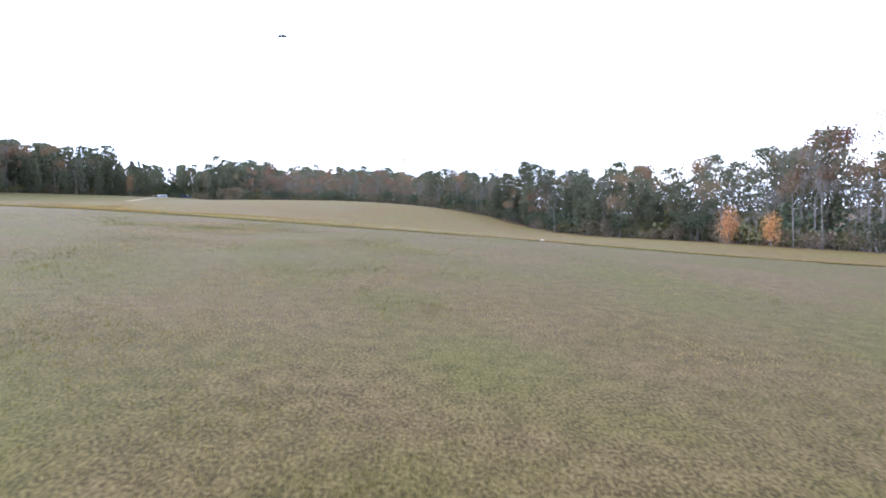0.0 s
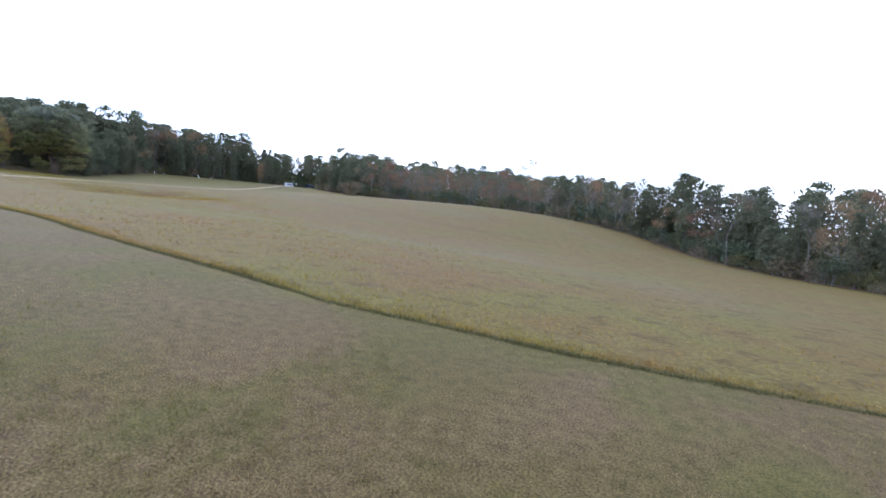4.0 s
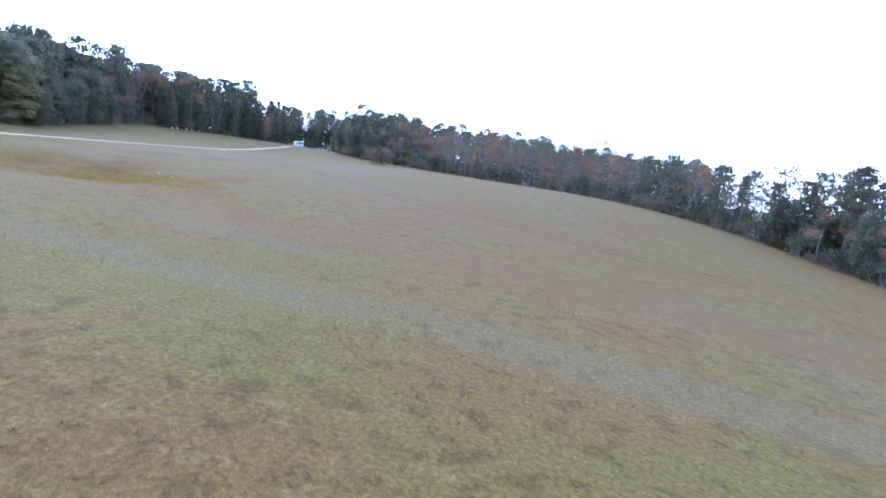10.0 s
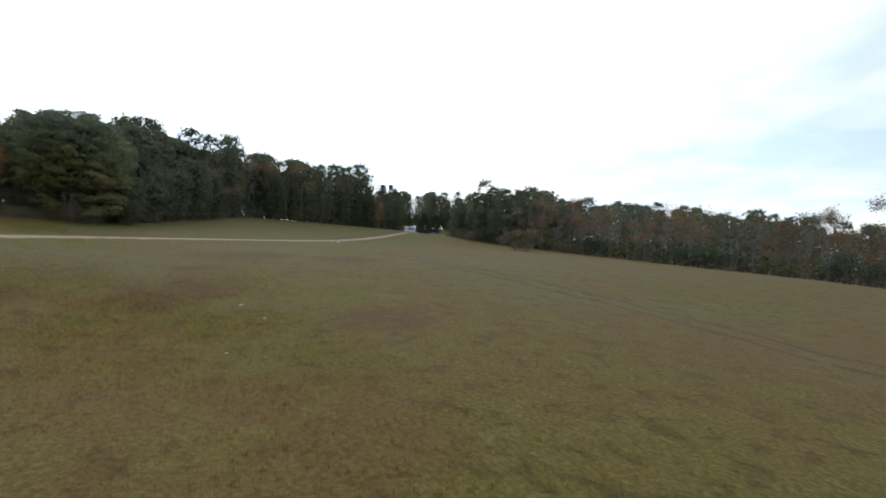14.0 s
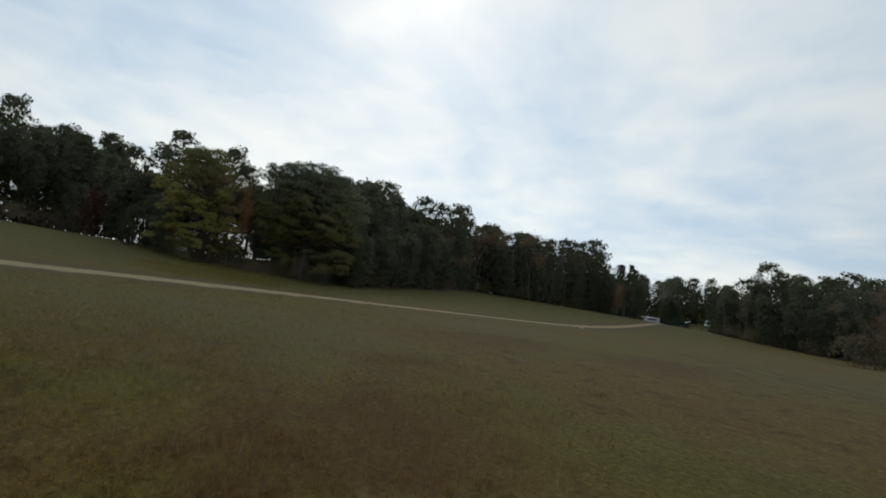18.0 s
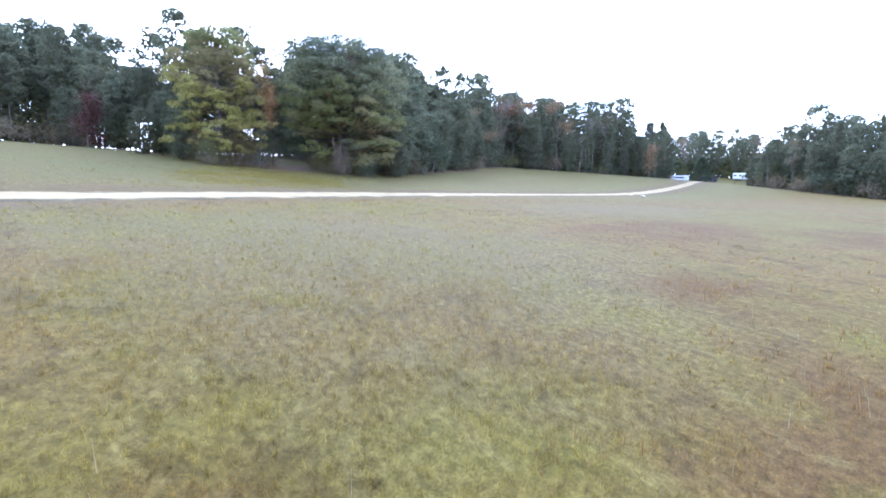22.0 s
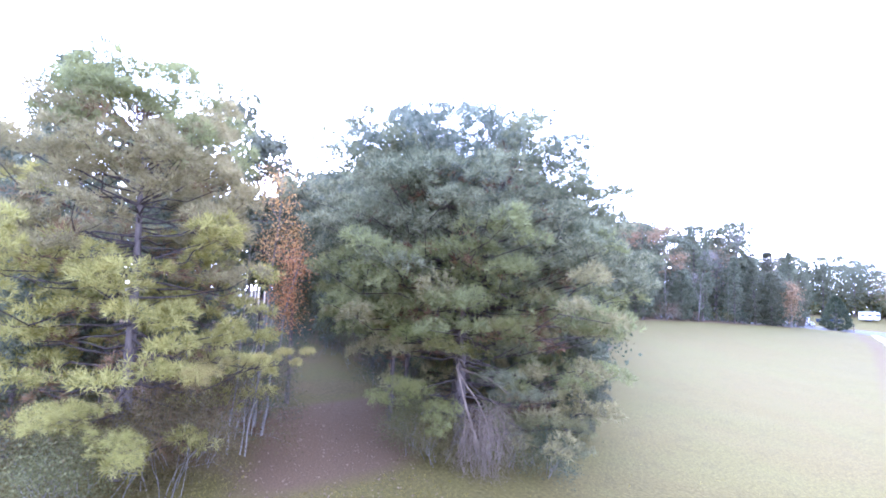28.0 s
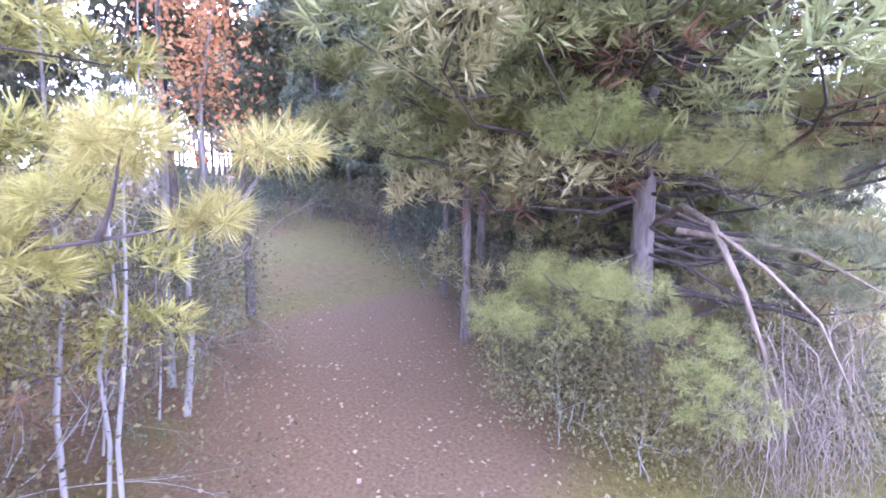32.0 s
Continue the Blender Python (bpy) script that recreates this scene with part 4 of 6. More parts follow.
def plant_woods():
    rng = np.random.default_rng(11)
    road = along(HIGHWAY, 3.0)
    road = road[(road[:, 0] > -170) & (road[:, 0] < 60)]
    lane = LANE_PTS[LANE_PTS[:, 1] > 150]

    def taken(x, y):
        return away([x], [y], TRAIL_PTS)[0] < 3.0 or (-104.5 < x < -94 and 70 < y < 91) or (-107.5 < x < -104 and 76 < y < 90) or away([x], [y], road)[0] < 7 or away([x], [y], lane)[0] < 4
    def thin(x, y):
        return taken(x, y) or (x < -119 and 76 < y < 97)

    def mouth(x, y):
        return taken(x, y) or (x < -104 and 71 < y < 96)
    # plantation west of the lane
    scatter(rng, WEST, 0.6, 3.6, 3.4, [("full_pine", 4), ("tall_pine", 5)], (0.64, 0.80), (-140, -98, 15, 60), mouth)
    scatter(rng, WEST, 0.6, 3.6, 3.4, [("full_pine", 4), ("tall_pine", 5)], (0.70, 0.85), (-140, -98, 60, 76), mouth)
    scatter(rng, WEST, 3.6, 9, 3.4, [("tall_pine", 1)], (0.76, 0.9), (-140, -98, 25, 126), taken)
    scatter(rng, WEST, 9, 22, 3.6, [("stand_pine", 1)], (0.74, 0.88), (-140, -98, 20, 72), taken, True)
    scatter(rng, WEST, 9, 22, 3.6, [("stand_pine", 1)], (0.84, 0.96), (-140, -98, 72, 126), thin, True)
    scatter(rng, WEST, 22, 34, 4.2, [("stand_pine", 1)], (0.82, 0.98), (-165, -98, 0, 72), taken, True)
    scatter(rng, WEST, 22, 34, 4.2, [("stand_pine", 1)], (0.90, 1.02), (-165, -98, 72, 126), thin, True)
    scatter(rng, WEST, 20, 34, 5.4, [("back_pine", 1)], (0.78, 0.92), (-165, -98, 5, 70), taken, True)
    scatter(rng, WEST, 12, 30, 5.0, [("back_pine", 1)], (0.95, 1.15), (-165, -98, 97, 126), taken, True)
    scatter(rng, WEST, 34, 62, 8.5, [("stand_pine", 1), ("back_pine", 1)], (1.05, 1.25), (-190, -98, 72, 180), thin, True)
    # dense edge from the trail to the corner
    scatter(rng, WEST, 0.3, 6.5, 2.8, [("full_pine", 1)], (0.80, 0.98), (-125, -94, 91, 130), taken)
    # thin straight trunks on both sides of the trail
    scatter(rng, WEST, 0.2, 30, 2.9, [("stand_pine", 1)], (0.72, 0.9), (-119, -104.5, 85, 97), taken, True)
    scatter(rng, WEST, 0.2, 30, 5.0, [("stand_pine", 1)], (0.70, 0.85), (-119, -104.5, 70, 84), taken, True)
    scatter(rng, WEST, 1.5, 30, 4.2, [("deep_shrub", 1)], (0.9, 1.6), (-130, -114, 76, 95), taken, True)
    scatter(rng, WEST, 0.5, 30, 3.3, [("full_pine", 1), ("tall_pine", 1)], (0.68, 0.82), (-128, -106, 64, 76), taken)
    # mixed edge in the recess, up to the highway
    scatter(rng, WEST, 0.4, 6, 3.2, [("full_pine", 4), ("cone_pine", 2), ("tawny", 2), ("russet", 1), ("bare", 2)], (0.84, 1.1), (-140, -100, 124, 200), taken)
    scatter(rng, WEST, 6, 30, 4.0, [("back_pine", 2), ("deep_bare", 1), ("back_pine", 4), ("deep_russet", 1)], (1.05, 1.25), (-165, -100, 126, 200), taken, True)
    # far edge across the field
    scatter(rng, NORTH, 0.5, 6, 2.9, [("russet", 5), ("tawny", 3), ("bare", 4), ("pale_bare", 2), ("cone_pine", 1)], (0.54, 0.80), (-64, 6, 110, 170), taken)
    scatter(rng, NORTH, 6, 20, 3.3, [("deep_russet", 4), ("deep_russet", 2), ("deep_bare", 3), ("back_pine", 2)], (0.62, 0.82), (-75, 8, 115, 190), taken, True)
    scatter(rng, NORTH, 20, 40, 5.0, [("back_pine", 2), ("deep_russet", 1), ("deep_russet", 1)], (0.70, 0.84), (-70, 20, 125, 200), taken, True)
    scatter(rng, NORTH, 0.5, 6, 3.2, [("full_pine", 6), ("cone_pine", 1), ("tawny", 1)], (0.72, 0.95), (-95, -62, 145, 205), taken)
    scatter(rng, NORTH, 6, 20, 3.8, [("back_pine", 6), ("deep_russet", 1)], (0.85, 1.05), (-95, -62, 145, 205), taken, True)
    # wood on the low side
    scatter(rng, NORTH, 0.5, 6, 2.9, [("full_pine", 5), ("russet", 3), ("bare", 2), ("tawny", 1), ("cone_pine", 1), ("tall_pine", 2)], (0.68, 0.92), (6, 34, 60, 122), taken)
    scatter(rng, NORTH, 0.5, 7, 2.6, [("pale_bare", 3), ("bare", 3), ("russet", 2), ("tawny", 2)], (0.72, 0.95), (24, 68, 0, 62), taken)
    scatter(rng, NORTH, 6, 24, 3.6, [("back_pine", 3), ("deep_russet", 2), ("deep_bare", 2)], (0.72, 0.92), (8, 80, 0, 125), taken, True)
    # beyond the highway
    scatter(rng, FAR, 0.5, 14, 3.9, [("back_pine", 3), ("back_pine", 1), ("deep_russet", 2), ("deep_bare", 1)], (0.8, 1.0), (-180, 0, 175, 300), taken, True)
    scatter(rng, FAR, 14, 60, 9.0, [("back_pine", 3), ("deep_russet", 1)], (0.9, 1.15), (-180, 20, 175, 300), taken, True)
    # shrubs close the foot of every edge
    scatter(rng, NORTH, 0.0, 2.2, 2.1, [("shrub", 1)], (0.7, 1.3), (-90, 60, 20, 180), taken)
    scatter(rng, WEST, 0.0, 2.2, 2.6, [("shrub", 1)], (0.7, 1.3), (-130, -98, 20, 190), taken)
    scatter(rng, NORTH, 2.2, 9, 2.7, [("deep_shrub", 1)], (1.2, 2.6), (-94, 60, 10, 185), taken, True)
    scatter(rng, WEST, 10, 20, 3.8, [("deep_shrub", 1)], (2.4, 3.8), (-150, -98, 10, 69), taken, True)
    scatter(rng, FAR, 0.0, 5, 3.0, [("deep_shrub", 1)], (1.2, 2.2), (-160, 0, 175, 260), taken, True)
    scatter(rng, FAR, 5, 18, 3.4, [("deep_shrub", 1)], (2.6, 4.2), (-150, -70, 175, 260), taken, True)
    scatter(rng, WEST, 2.2, 14, 3.4, [("deep_shrub", 1)], (0.9, 1.7), (-140, -98, 10, 190), mouth, True)
    for x, y, top, k in ((5, 187, 20.5, 0), (-9, 184, 21.5, 1), (18, 172, 17.5, 0), (30, 160, 16.5, 1), (-30, 180, 20.0, 0)):
        s = (top - float(land(x, y))) / 13.0
        set_tree("oak", x, y, s, 40 * k + x, k)


plant_woods()
join_deep()


# ---- trees at the mouth of the trail ----
def puff(rng, sets, c, size, count, out):
    """A rounded clump of needle tufts about the place c, fuller on top."""
    d = rng.normal(size=(count, 3))
    d[:, 2] = np.abs(d[:, 2]) * 0.9 - 0.25
    d = d / np.linalg.norm(d, axis=1, keepdims=True)
    q = np.asarray(c) + d * size * np.array([1.0, 1.0, 0.62]) * (0.55 + 0.4 * rng.random((count, 1)))
    a = d + np.asarray(out) * 0.35 + np.array([0, 0, 0.3])
    sets[0].extend(q)
    sets[1].extend(a / np.linalg.norm(a, axis=1, keepdims=True))


def curve(rng, w, p0, p1, r0, sag, sides=5):
    d = p1 - p0
    L = d.length
    side = d.cross(Vector((0, 0, 1))).normalized() * rng.normal() * 0.12 * L
    pts = [p0 + d * s + side * math.sin(3.14 * s) - Vector((0, 0, sag * L * math.sin(3.14 * s))) + Vector(rng.normal(size=3)) * 0.035 * L * math.sin(2.6 * s) for s in (0, 0.2, 0.4, 0.6, 0.8, 1.0)]
    w.limb(pts, [r0 * (1 - 0.8 * i / 5) for i in range(6)], sides)
    return pts


def clothe(rng, w, sets, pts, r0, L, start, gap, size, count, wide):
    """Side shoots with puffs along a limb."""
    d = (pts[-1] - pts[0]).normalized()
    side = d.cross(Vector((0, 0, 1))).normalized()
    n = max(1, int(L * (1 - start) / gap))
    for j in range(n):
        s = start + (1 - start) * (j + rng.random()) / n
        k = min(int(s * 5), 4)
        base = pts[k].lerp(pts[k + 1], s * 5 - k)
        o = side * (1 if j % 2 else -1) * wide * (0.4 + 0.7 * rng.random()) * (1.25 - 0.7 * s) + d * 0.25 + Vector((0, 0, 0.12 + 0.2 * rng.random()))
        end = base + o
        w.limb([base, base + o * 0.55 - Vector((0, 0, 0.05)), end], [r0 * 0.25 + 0.004, r0 * 0.16 + 0.003, 0.003], 3)
        puff(rng, sets, end, size * (0.75 + 0.5 * rng.random()), count, d)
    puff(rng, sets, pts[-1], size, count, d)


def hero_pine(name, label, x, y, height, seed, reach_of, limbs, mats, bare, trunk_r, top_from=0.0, extra=(), size=0.42, count=13, wide=0.75, gap=0.6, steep=0.5, blades=15, width=0.066, rise=0.9, bare_side=None, start=0.38):
    """A near pine. mats: needle materials from the lowest limbs to the top; reach_of(share of height, heading) is the length of a limb."""
    rng = np.random.default_rng(seed)
    ob = thing(name, label, "tree")
    ob.location = at(x, y, -0.05)
    w = Wood()
    sets = [([], []) for _ in mats]
    brown = ([], [])
    n = 10
    bend = rng.normal(size=2) * 0.2
    spine = lambda t: Vector((bend[0] * t * t, bend[1] * t * t, height * t))
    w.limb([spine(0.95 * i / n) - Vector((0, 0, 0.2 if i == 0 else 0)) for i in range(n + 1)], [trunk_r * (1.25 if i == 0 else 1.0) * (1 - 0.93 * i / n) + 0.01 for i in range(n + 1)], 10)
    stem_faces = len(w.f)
    for i in range(limbs):
        g = (i + rng.random()) / limbs
        a = 2.39996 * i + rng.normal() * 0.25
        tz = bare + (1.0 - bare) * g ** rise
        if bare_side and tz < bare_side[1] and math.cos(a - radians(bare_side[0])) > bare_side[2] and rng.random() < 0.8:
            continue
        L = reach_of(tz, a) * (0.80 + 0.24 * rng.random())
        tip = spine(min(tz, 0.97)) + Vector((math.cos(a) * L, math.sin(a) * L, (tz - min(tz, 0.97)) * height + 0.25 * rng.normal()))
        tip.z = max(tip.z, 0.45)
        root = spine(min(0.96, max(0.06, tz - steep * g * L / height * (0.6 + 0.4 * g) + 0.01)))
        r0 = trunk_r * 0.19 * (1 - 0.6 * g) + 0.006
        pts = curve(rng, w, root, tip, r0, 0.06 if g < 0.6 else 0.0)
        k = min(len(mats) - 1, int((g + 0.10 * rng.normal()) * len(mats) * 0.999)) if g > 0.05 else 0
        clothe(rng, w, sets[max(k, 0)], pts, r0, (tip - root).length, start if L > 1.6 else 0.15, gap * (1 - 0.28 * g), size * (1 + 0.1 * g), int(count * (1 + 0.25 * g)), wide)
        if rng.random() < 0.5:
            puff(rng, brown, pts[3] + Vector(rng.normal(size=3)) * 0.2, size * 0.9, 9, (0, 0, -1))
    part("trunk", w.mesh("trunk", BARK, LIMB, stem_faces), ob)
    for k, (c, ax) in enumerate(sets):
        v, f = tufts(rng, c, ax, 0.20 * (0.75 + 0.5 * rng.random(len(c))), blades, width, 0.9)
        part("crown", tri_mesh("crown", v, f, mats[k]), ob)
    v, f = tufts(rng, brown[0], brown[1], 0.30, 9, 0.08, 0.8)
    part("browned_needles", tri_mesh("browned_needles", v, f, PINE_DEAD), ob, "rust-brown dead needles inside the crown")
    # long low boughs seen close by, with finer needles
    for tx, ty, tz, from_t, mat, sz in extra:
        bw, near = Wood(), ([], [])
        p1 = Vector((tx, ty, tz)) - ob.location
        p0 = spine(from_t)
        pts = curve(rng, bw, p0, p1, 0.032, 0.05, 6)
        clothe(rng, bw, near, pts, 0.05, (p1 - p0).length, 0.5, 0.24, sz, 34, 0.45)
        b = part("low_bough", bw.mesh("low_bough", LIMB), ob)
        v, f = tufts(rng, near[0], near[1], 0.12 * (0.75 + 0.5 * rng.random(len(near[0]))), 30, 0.030, 1.3, 0.1)
        part("needles", tri_mesh("needles", v, f, mat), b)
    return ob


PINE_HERO = mat_leaf("green_pine_needles", (0.19, 0.19, 0.080), (0.31, 0.30, 0.130), 0.5, 0.1)
PINE_NEAR = mat_leaf("fresh_pine_needles", (0.19, 0.195, 0.065), (0.33, 0.33, 0.115), 0.5, 0.1)
PINE_DEEP = mat_leaf("dark_green_needles", (0.105, 0.112, 0.062), (0.31, 0.31, 0.18), 0.5, 0.1)
PINE_BLUE = mat_leaf("blue_green_needles", (0.098, 0.115, 0.084), (0.28, 0.30, 0.22), 0.5, 0.1)
PINE_OLD = mat_leaf("olive_pine_needles", (0.24, 0.215, 0.100), (0.38, 0.335, 0.160), 0.5, 0.1)
PINE_DEAD = mat_leaf("browned_needles", (0.13, 0.075, 0.045), (0.30, 0.18, 0.10), 0.4, 0.1)
DEAD = mat_bark("dead_grey_wood", (0.115, 0.084, 0.062), (0.25, 0.195, 0.150), 12)
BRUSH = mat_leaf("dry_brush_leaves", (0.070, 0.058, 0.024), (0.175, 0.135, 0.060), 0.4, 0.25)


def broad_dome(t, a):
    """Dome of the dark pine; its lowest limbs are shorter over the trail."""
    r = 5.8 * min(1.0, 0.66 + 0.9 * t) * max(0.0, 1 - max(0.0, (t - 0.45) / 0.555) ** 2.7) ** 0.5 + 0.35
    over = max(0.0, math.cos(a - radians(265))) ** 0.7
    return r * (1 - 0.50 * over * max(0.0, 1 - t / 0.7))


def tall_oval(t, a):
    return 4.0 * (1.0 if t < 0.55 else max(0.0, 1 - ((t - 0.55) / 0.47) ** 2.2) ** 0.6) * (0.82 + 0.18 * math.sin(3 * a + 9 * t)) * (1 - 0.22 * max(0.0, math.cos(a - radians(30)))) + 0.3


hero_pine("yellow_pine", "yellowing pine with long drooping lower branches", -100.75, 75.6, 10.2, 3, tall_oval, 128, (PINE_YEL, PINE_YEL, PINE_OLD, PINE_OLD, PINE_HERO), 0.09, 0.18,
          extra=((-97.6, 78.6, 12.3, 0.27, PINE_YEL, 0.15), (-97.9, 78.0, 12.1, 0.33, PINE_YEL, 0.18), (-97.6, 76.3, 11.9, 0.30, PINE_YEL, 0.26), (-97.2, 75.0, 10.6, 0.20, PINE_YEL, 0.30), (-97.6, 73.6, 11.2, 0.25, PINE_YEL, 0.30)),
          size=0.42, count=32, wide=0.85, gap=0.85, rise=0.70, blades=11, width=0.10)
hero_pine("dark_pine", "broad dark green pine with dense puffs of needles", -98.9, 85.8, 11.6, 8, broad_dome, 265, (PINE_OLD, PINE_HERO, PINE_DEEP, PINE_DEEP, PINE_BLUE), 0.07, 0.21,
          extra=((-98.9, 82.2, 10.9, 0.17, PINE_NEAR, 0.36), (-97.8, 82.3, 11.3, 0.20, PINE_NEAR, 0.36), (-96.9, 82.9, 10.4, 0.15, PINE_NEAR, 0.36), (-98.3, 82.4, 12.9, 0.30, PINE_NEAR, 0.36), (-97.2, 82.9, 12.6, 0.28, PINE_NEAR, 0.36),
                 (-95.2, 84.0, 13.4, 0.36, PINE_NEAR, 0.36), (-95.8, 84.7, 11.7, 0.24, PINE_DEEP, 0.36), (-95.2, 85.7, 11.1, 0.20, PINE_DEEP, 0.36), (-95.9, 85.4, 12.6, 0.28, PINE_DEEP, 0.36), (-100.3, 82.9, 13.1, 0.32, PINE_NEAR, 0.30), (-94.3, 86.0, 9.75, 0.10, PINE_DEEP, 0.32), (-94.6, 87.2, 10.2, 0.12, PINE_HERO, 0.36)),
          size=0.52, count=32, wide=1.0, gap=1.0, rise=0.74, bare_side=(265, 0.32, 0.1), start=0.28, steep=0.6, blades=10, width=0.115)


def slender(name, label, category, x, y, height, r, seed, bark, leaf=None, leaf_n=0, size=0.06, clear=0.45, depth=3, lean=(0, 0), spread=0.35, gather=0.22):
    """A thin young tree with upright twigs, and leaves where it has any."""
    rng = np.random.default_rng(seed)
    ob = thing(name, label, category)
    ob.location = at(x, y, -0.05)
    w, tips = Wood(), []
    pts = [Vector((lean[0] * (i / 6) ** 1.3 + 0.04 * rng.normal(), lean[1] * (i / 6) ** 1.3 + 0.04 * rng.normal(), height * i / 6)) for i in range(7)]
    pts[0] = Vector((0, 0, -0.1))
    w.limb(pts, [r * (1 - 0.8 * i / 6) for i in range(7)], 7)
    for i in range(9):
        s = clear + (0.98 - clear) * i / 9
        k = min(int(s * 6), 5)
        p = pts[k].lerp(pts[k + 1], s * 6 - k)
        a = rng.random() * 6.28
        branching(rng, w, p, Vector((math.cos(a), math.sin(a), 0.9)).normalized(), height * 0.10 * (1.3 - s), r * 0.25, depth - 1, tips, 0.15, spread, 3)
    part("trunk", w.mesh("trunk", bark), ob)
    if leaf:
        v, f = leaves(rng, np.array([t[0] for t in tips]), size, leaf_n, gather)
        part("leaves", tri_mesh("leaves", v, f, leaf), ob)
    return ob


for i, (x, y, h, r, ln) in enumerate(((-101.2, 78.45, 6.4, 0.034, (-0.35, 0.25)), (-100.85, 78.85, 4.8, 0.028, (0.3, 0.35)), (-101.0, 78.75, 4.4, 0.026, (-0.2, 0.5)), (-101.6, 77.5, 3.6, 0.03, (-0.4, -0.3)), (-102.4, 79.6, 5.2, 0.017, (0.1, 0.3)), (-102.0, 78.9, 4.9, 0.016, (0.4, 0.5)))):
    tagged(slender("sapling", "thin pale leafless sapling with a leaning stem", "tree", x, y, h, r, 30 + i, PALE, lean=ln, clear=0.35), group="pale saplings by the trail")
slender("orange_tree", "young tree with bright orange autumn leaves", "tree", -102.3, 79.9, 6.2, 0.05, 51, GREY, ORANGE, 20, 0.036, 0.50, 3, (0.95, 0.45), 0.5, 0.26)
slender("orange_tree", "tall thin tree with pink-orange leaves on top", "tree", -103.2, 80.0, 8.8, 0.07, 52, GREY, ORANGE, 18, 0.036, 0.55, 3, (0.3, 0.2), 0.45, 0.3)


def thicket(name, label, x, y, r, h, seed, leaf, count, size=0.025):
    rng = np.random.default_rng(seed)
    ob = thing(name, label, "shrub", "brush by the trail")
    ob.location = at(x, y, -0.04)
    tips = []
    for k in range(8):
        w = Wood()
        a, q = rng.random() * 6.28, r * math.sqrt(rng.random()) * 0.7
        branching(rng, w, Vector((q * math.cos(a), q * math.sin(a), -0.05)), Vector((0.4 * math.cos(a), 0.4 * math.sin(a), 1)).normalized(), h * 0.5, 0.016, 3, tips, 0.03, 0.55, 3)
        tagged(part("stem", w.mesh("stem", GREY), ob), kind="stuff")
    if count > 4:
        for k in range(70):
            a, q = rng.random() * 6.28, r * math.sqrt(rng.random())
            tips.append((Vector((q * math.cos(a), q * math.sin(a), 0.12 + h * 0.85 * (1 - 0.75 * (q / r) ** 2) * rng.random())), None))
    v, f = leaves(rng, np.array([t[0] for t in tips]), size, count, 0.2)
    part("leaves", tri_mesh("leaves", v, f, leaf), ob)
    return ob


for i, (x, y, r, h, leaf, n, lb) in enumerate((
        (-99.5, 76.3, 0.9, 1.9, BRUSH, 14, "leafy thicket with yellow-green and brown leaves"), (-99.9, 75.1, 1.0, 2.0, BRUSH, 14, "leafy thicket with yellow-green and brown leaves"), (-98.9, 74.3, 0.9, 1.5, OLIVE, 12, "tangled thicket of thin stems and olive leaves"),
        (-100.9, 77.3, 1.0, 2.2, BRUSH, 10, "leafy thicket with yellow-green and brown leaves"), (-101.9, 76.8, 1.1, 2.6, BRUSH, 10, "leafy thicket with yellow-green and brown leaves"),
        (-102.3, 78.2, 1.0, 2.4, OLIVE, 8, "tangled thicket of thin stems and olive leaves"), (-103.4, 79.9, 0.9, 1.8, CEDAR, 8, "low evergreen bush beside the trail"),
        (-104.9, 80.7, 1.0, 2.0, CEDAR, 9, "low evergreen bush beside the trail"), (-96.9, 85.6, 0.9, 1.4, OLIVE, 9, "low bramble under the dark pine"), (-95.8, 86.7, 0.9, 1.2, CEDAR, 9, "low evergreen bush beside the dark pine"), (-97.9, 84.0, 0.8, 1.1, BRUSH, 9, "low bramble under the dark pine"),
        (-98.9, 83.9, 0.9, 1.3, OLIVE, 9, "low bramble under the dark pine"), (-100.6, 85.0, 0.9, 1.5, OLIVE, 8, "low bramble under the dark pine"), (-102.0, 86.4, 1.0, 1.7, CEDAR, 9, "low evergreen bush beside the trail"),
        (-104.2, 86.8, 1.0, 1.8, CEDAR, 9, "low evergreen bush beside the trail"), (-106.6, 87.6, 1.1, 1.5, CEDAR, 9, "low evergreen bush beside the trail"), (-107.5, 82.0, 1.1, 1.5, CEDAR, 9, "low evergreen bush beside the trail"),
        (-110.5, 83.0, 1.2, 1.4, CEDAR, 9, "low evergreen bush beside the trail"), (-109.5, 88.4, 1.2, 1.9, BRUSH, 9, "yellow-brown bush at the bend of the trail"), (-113.0, 87.6, 1.3, 1.3, CEDAR, 9, "low evergreen bush at the bend of the trail"),
        (-115.0, 86.4, 1.3, 1.4, CEDAR, 9, "low evergreen bush at the bend of the trail"), (-117.0, 84.5, 1.4, 1.4, CEDAR, 9, "low evergreen bush at the bend of the trail"))):
    thicket("thicket", lb, x, y, r, h, 70 + i, leaf, int(n * 2.2))


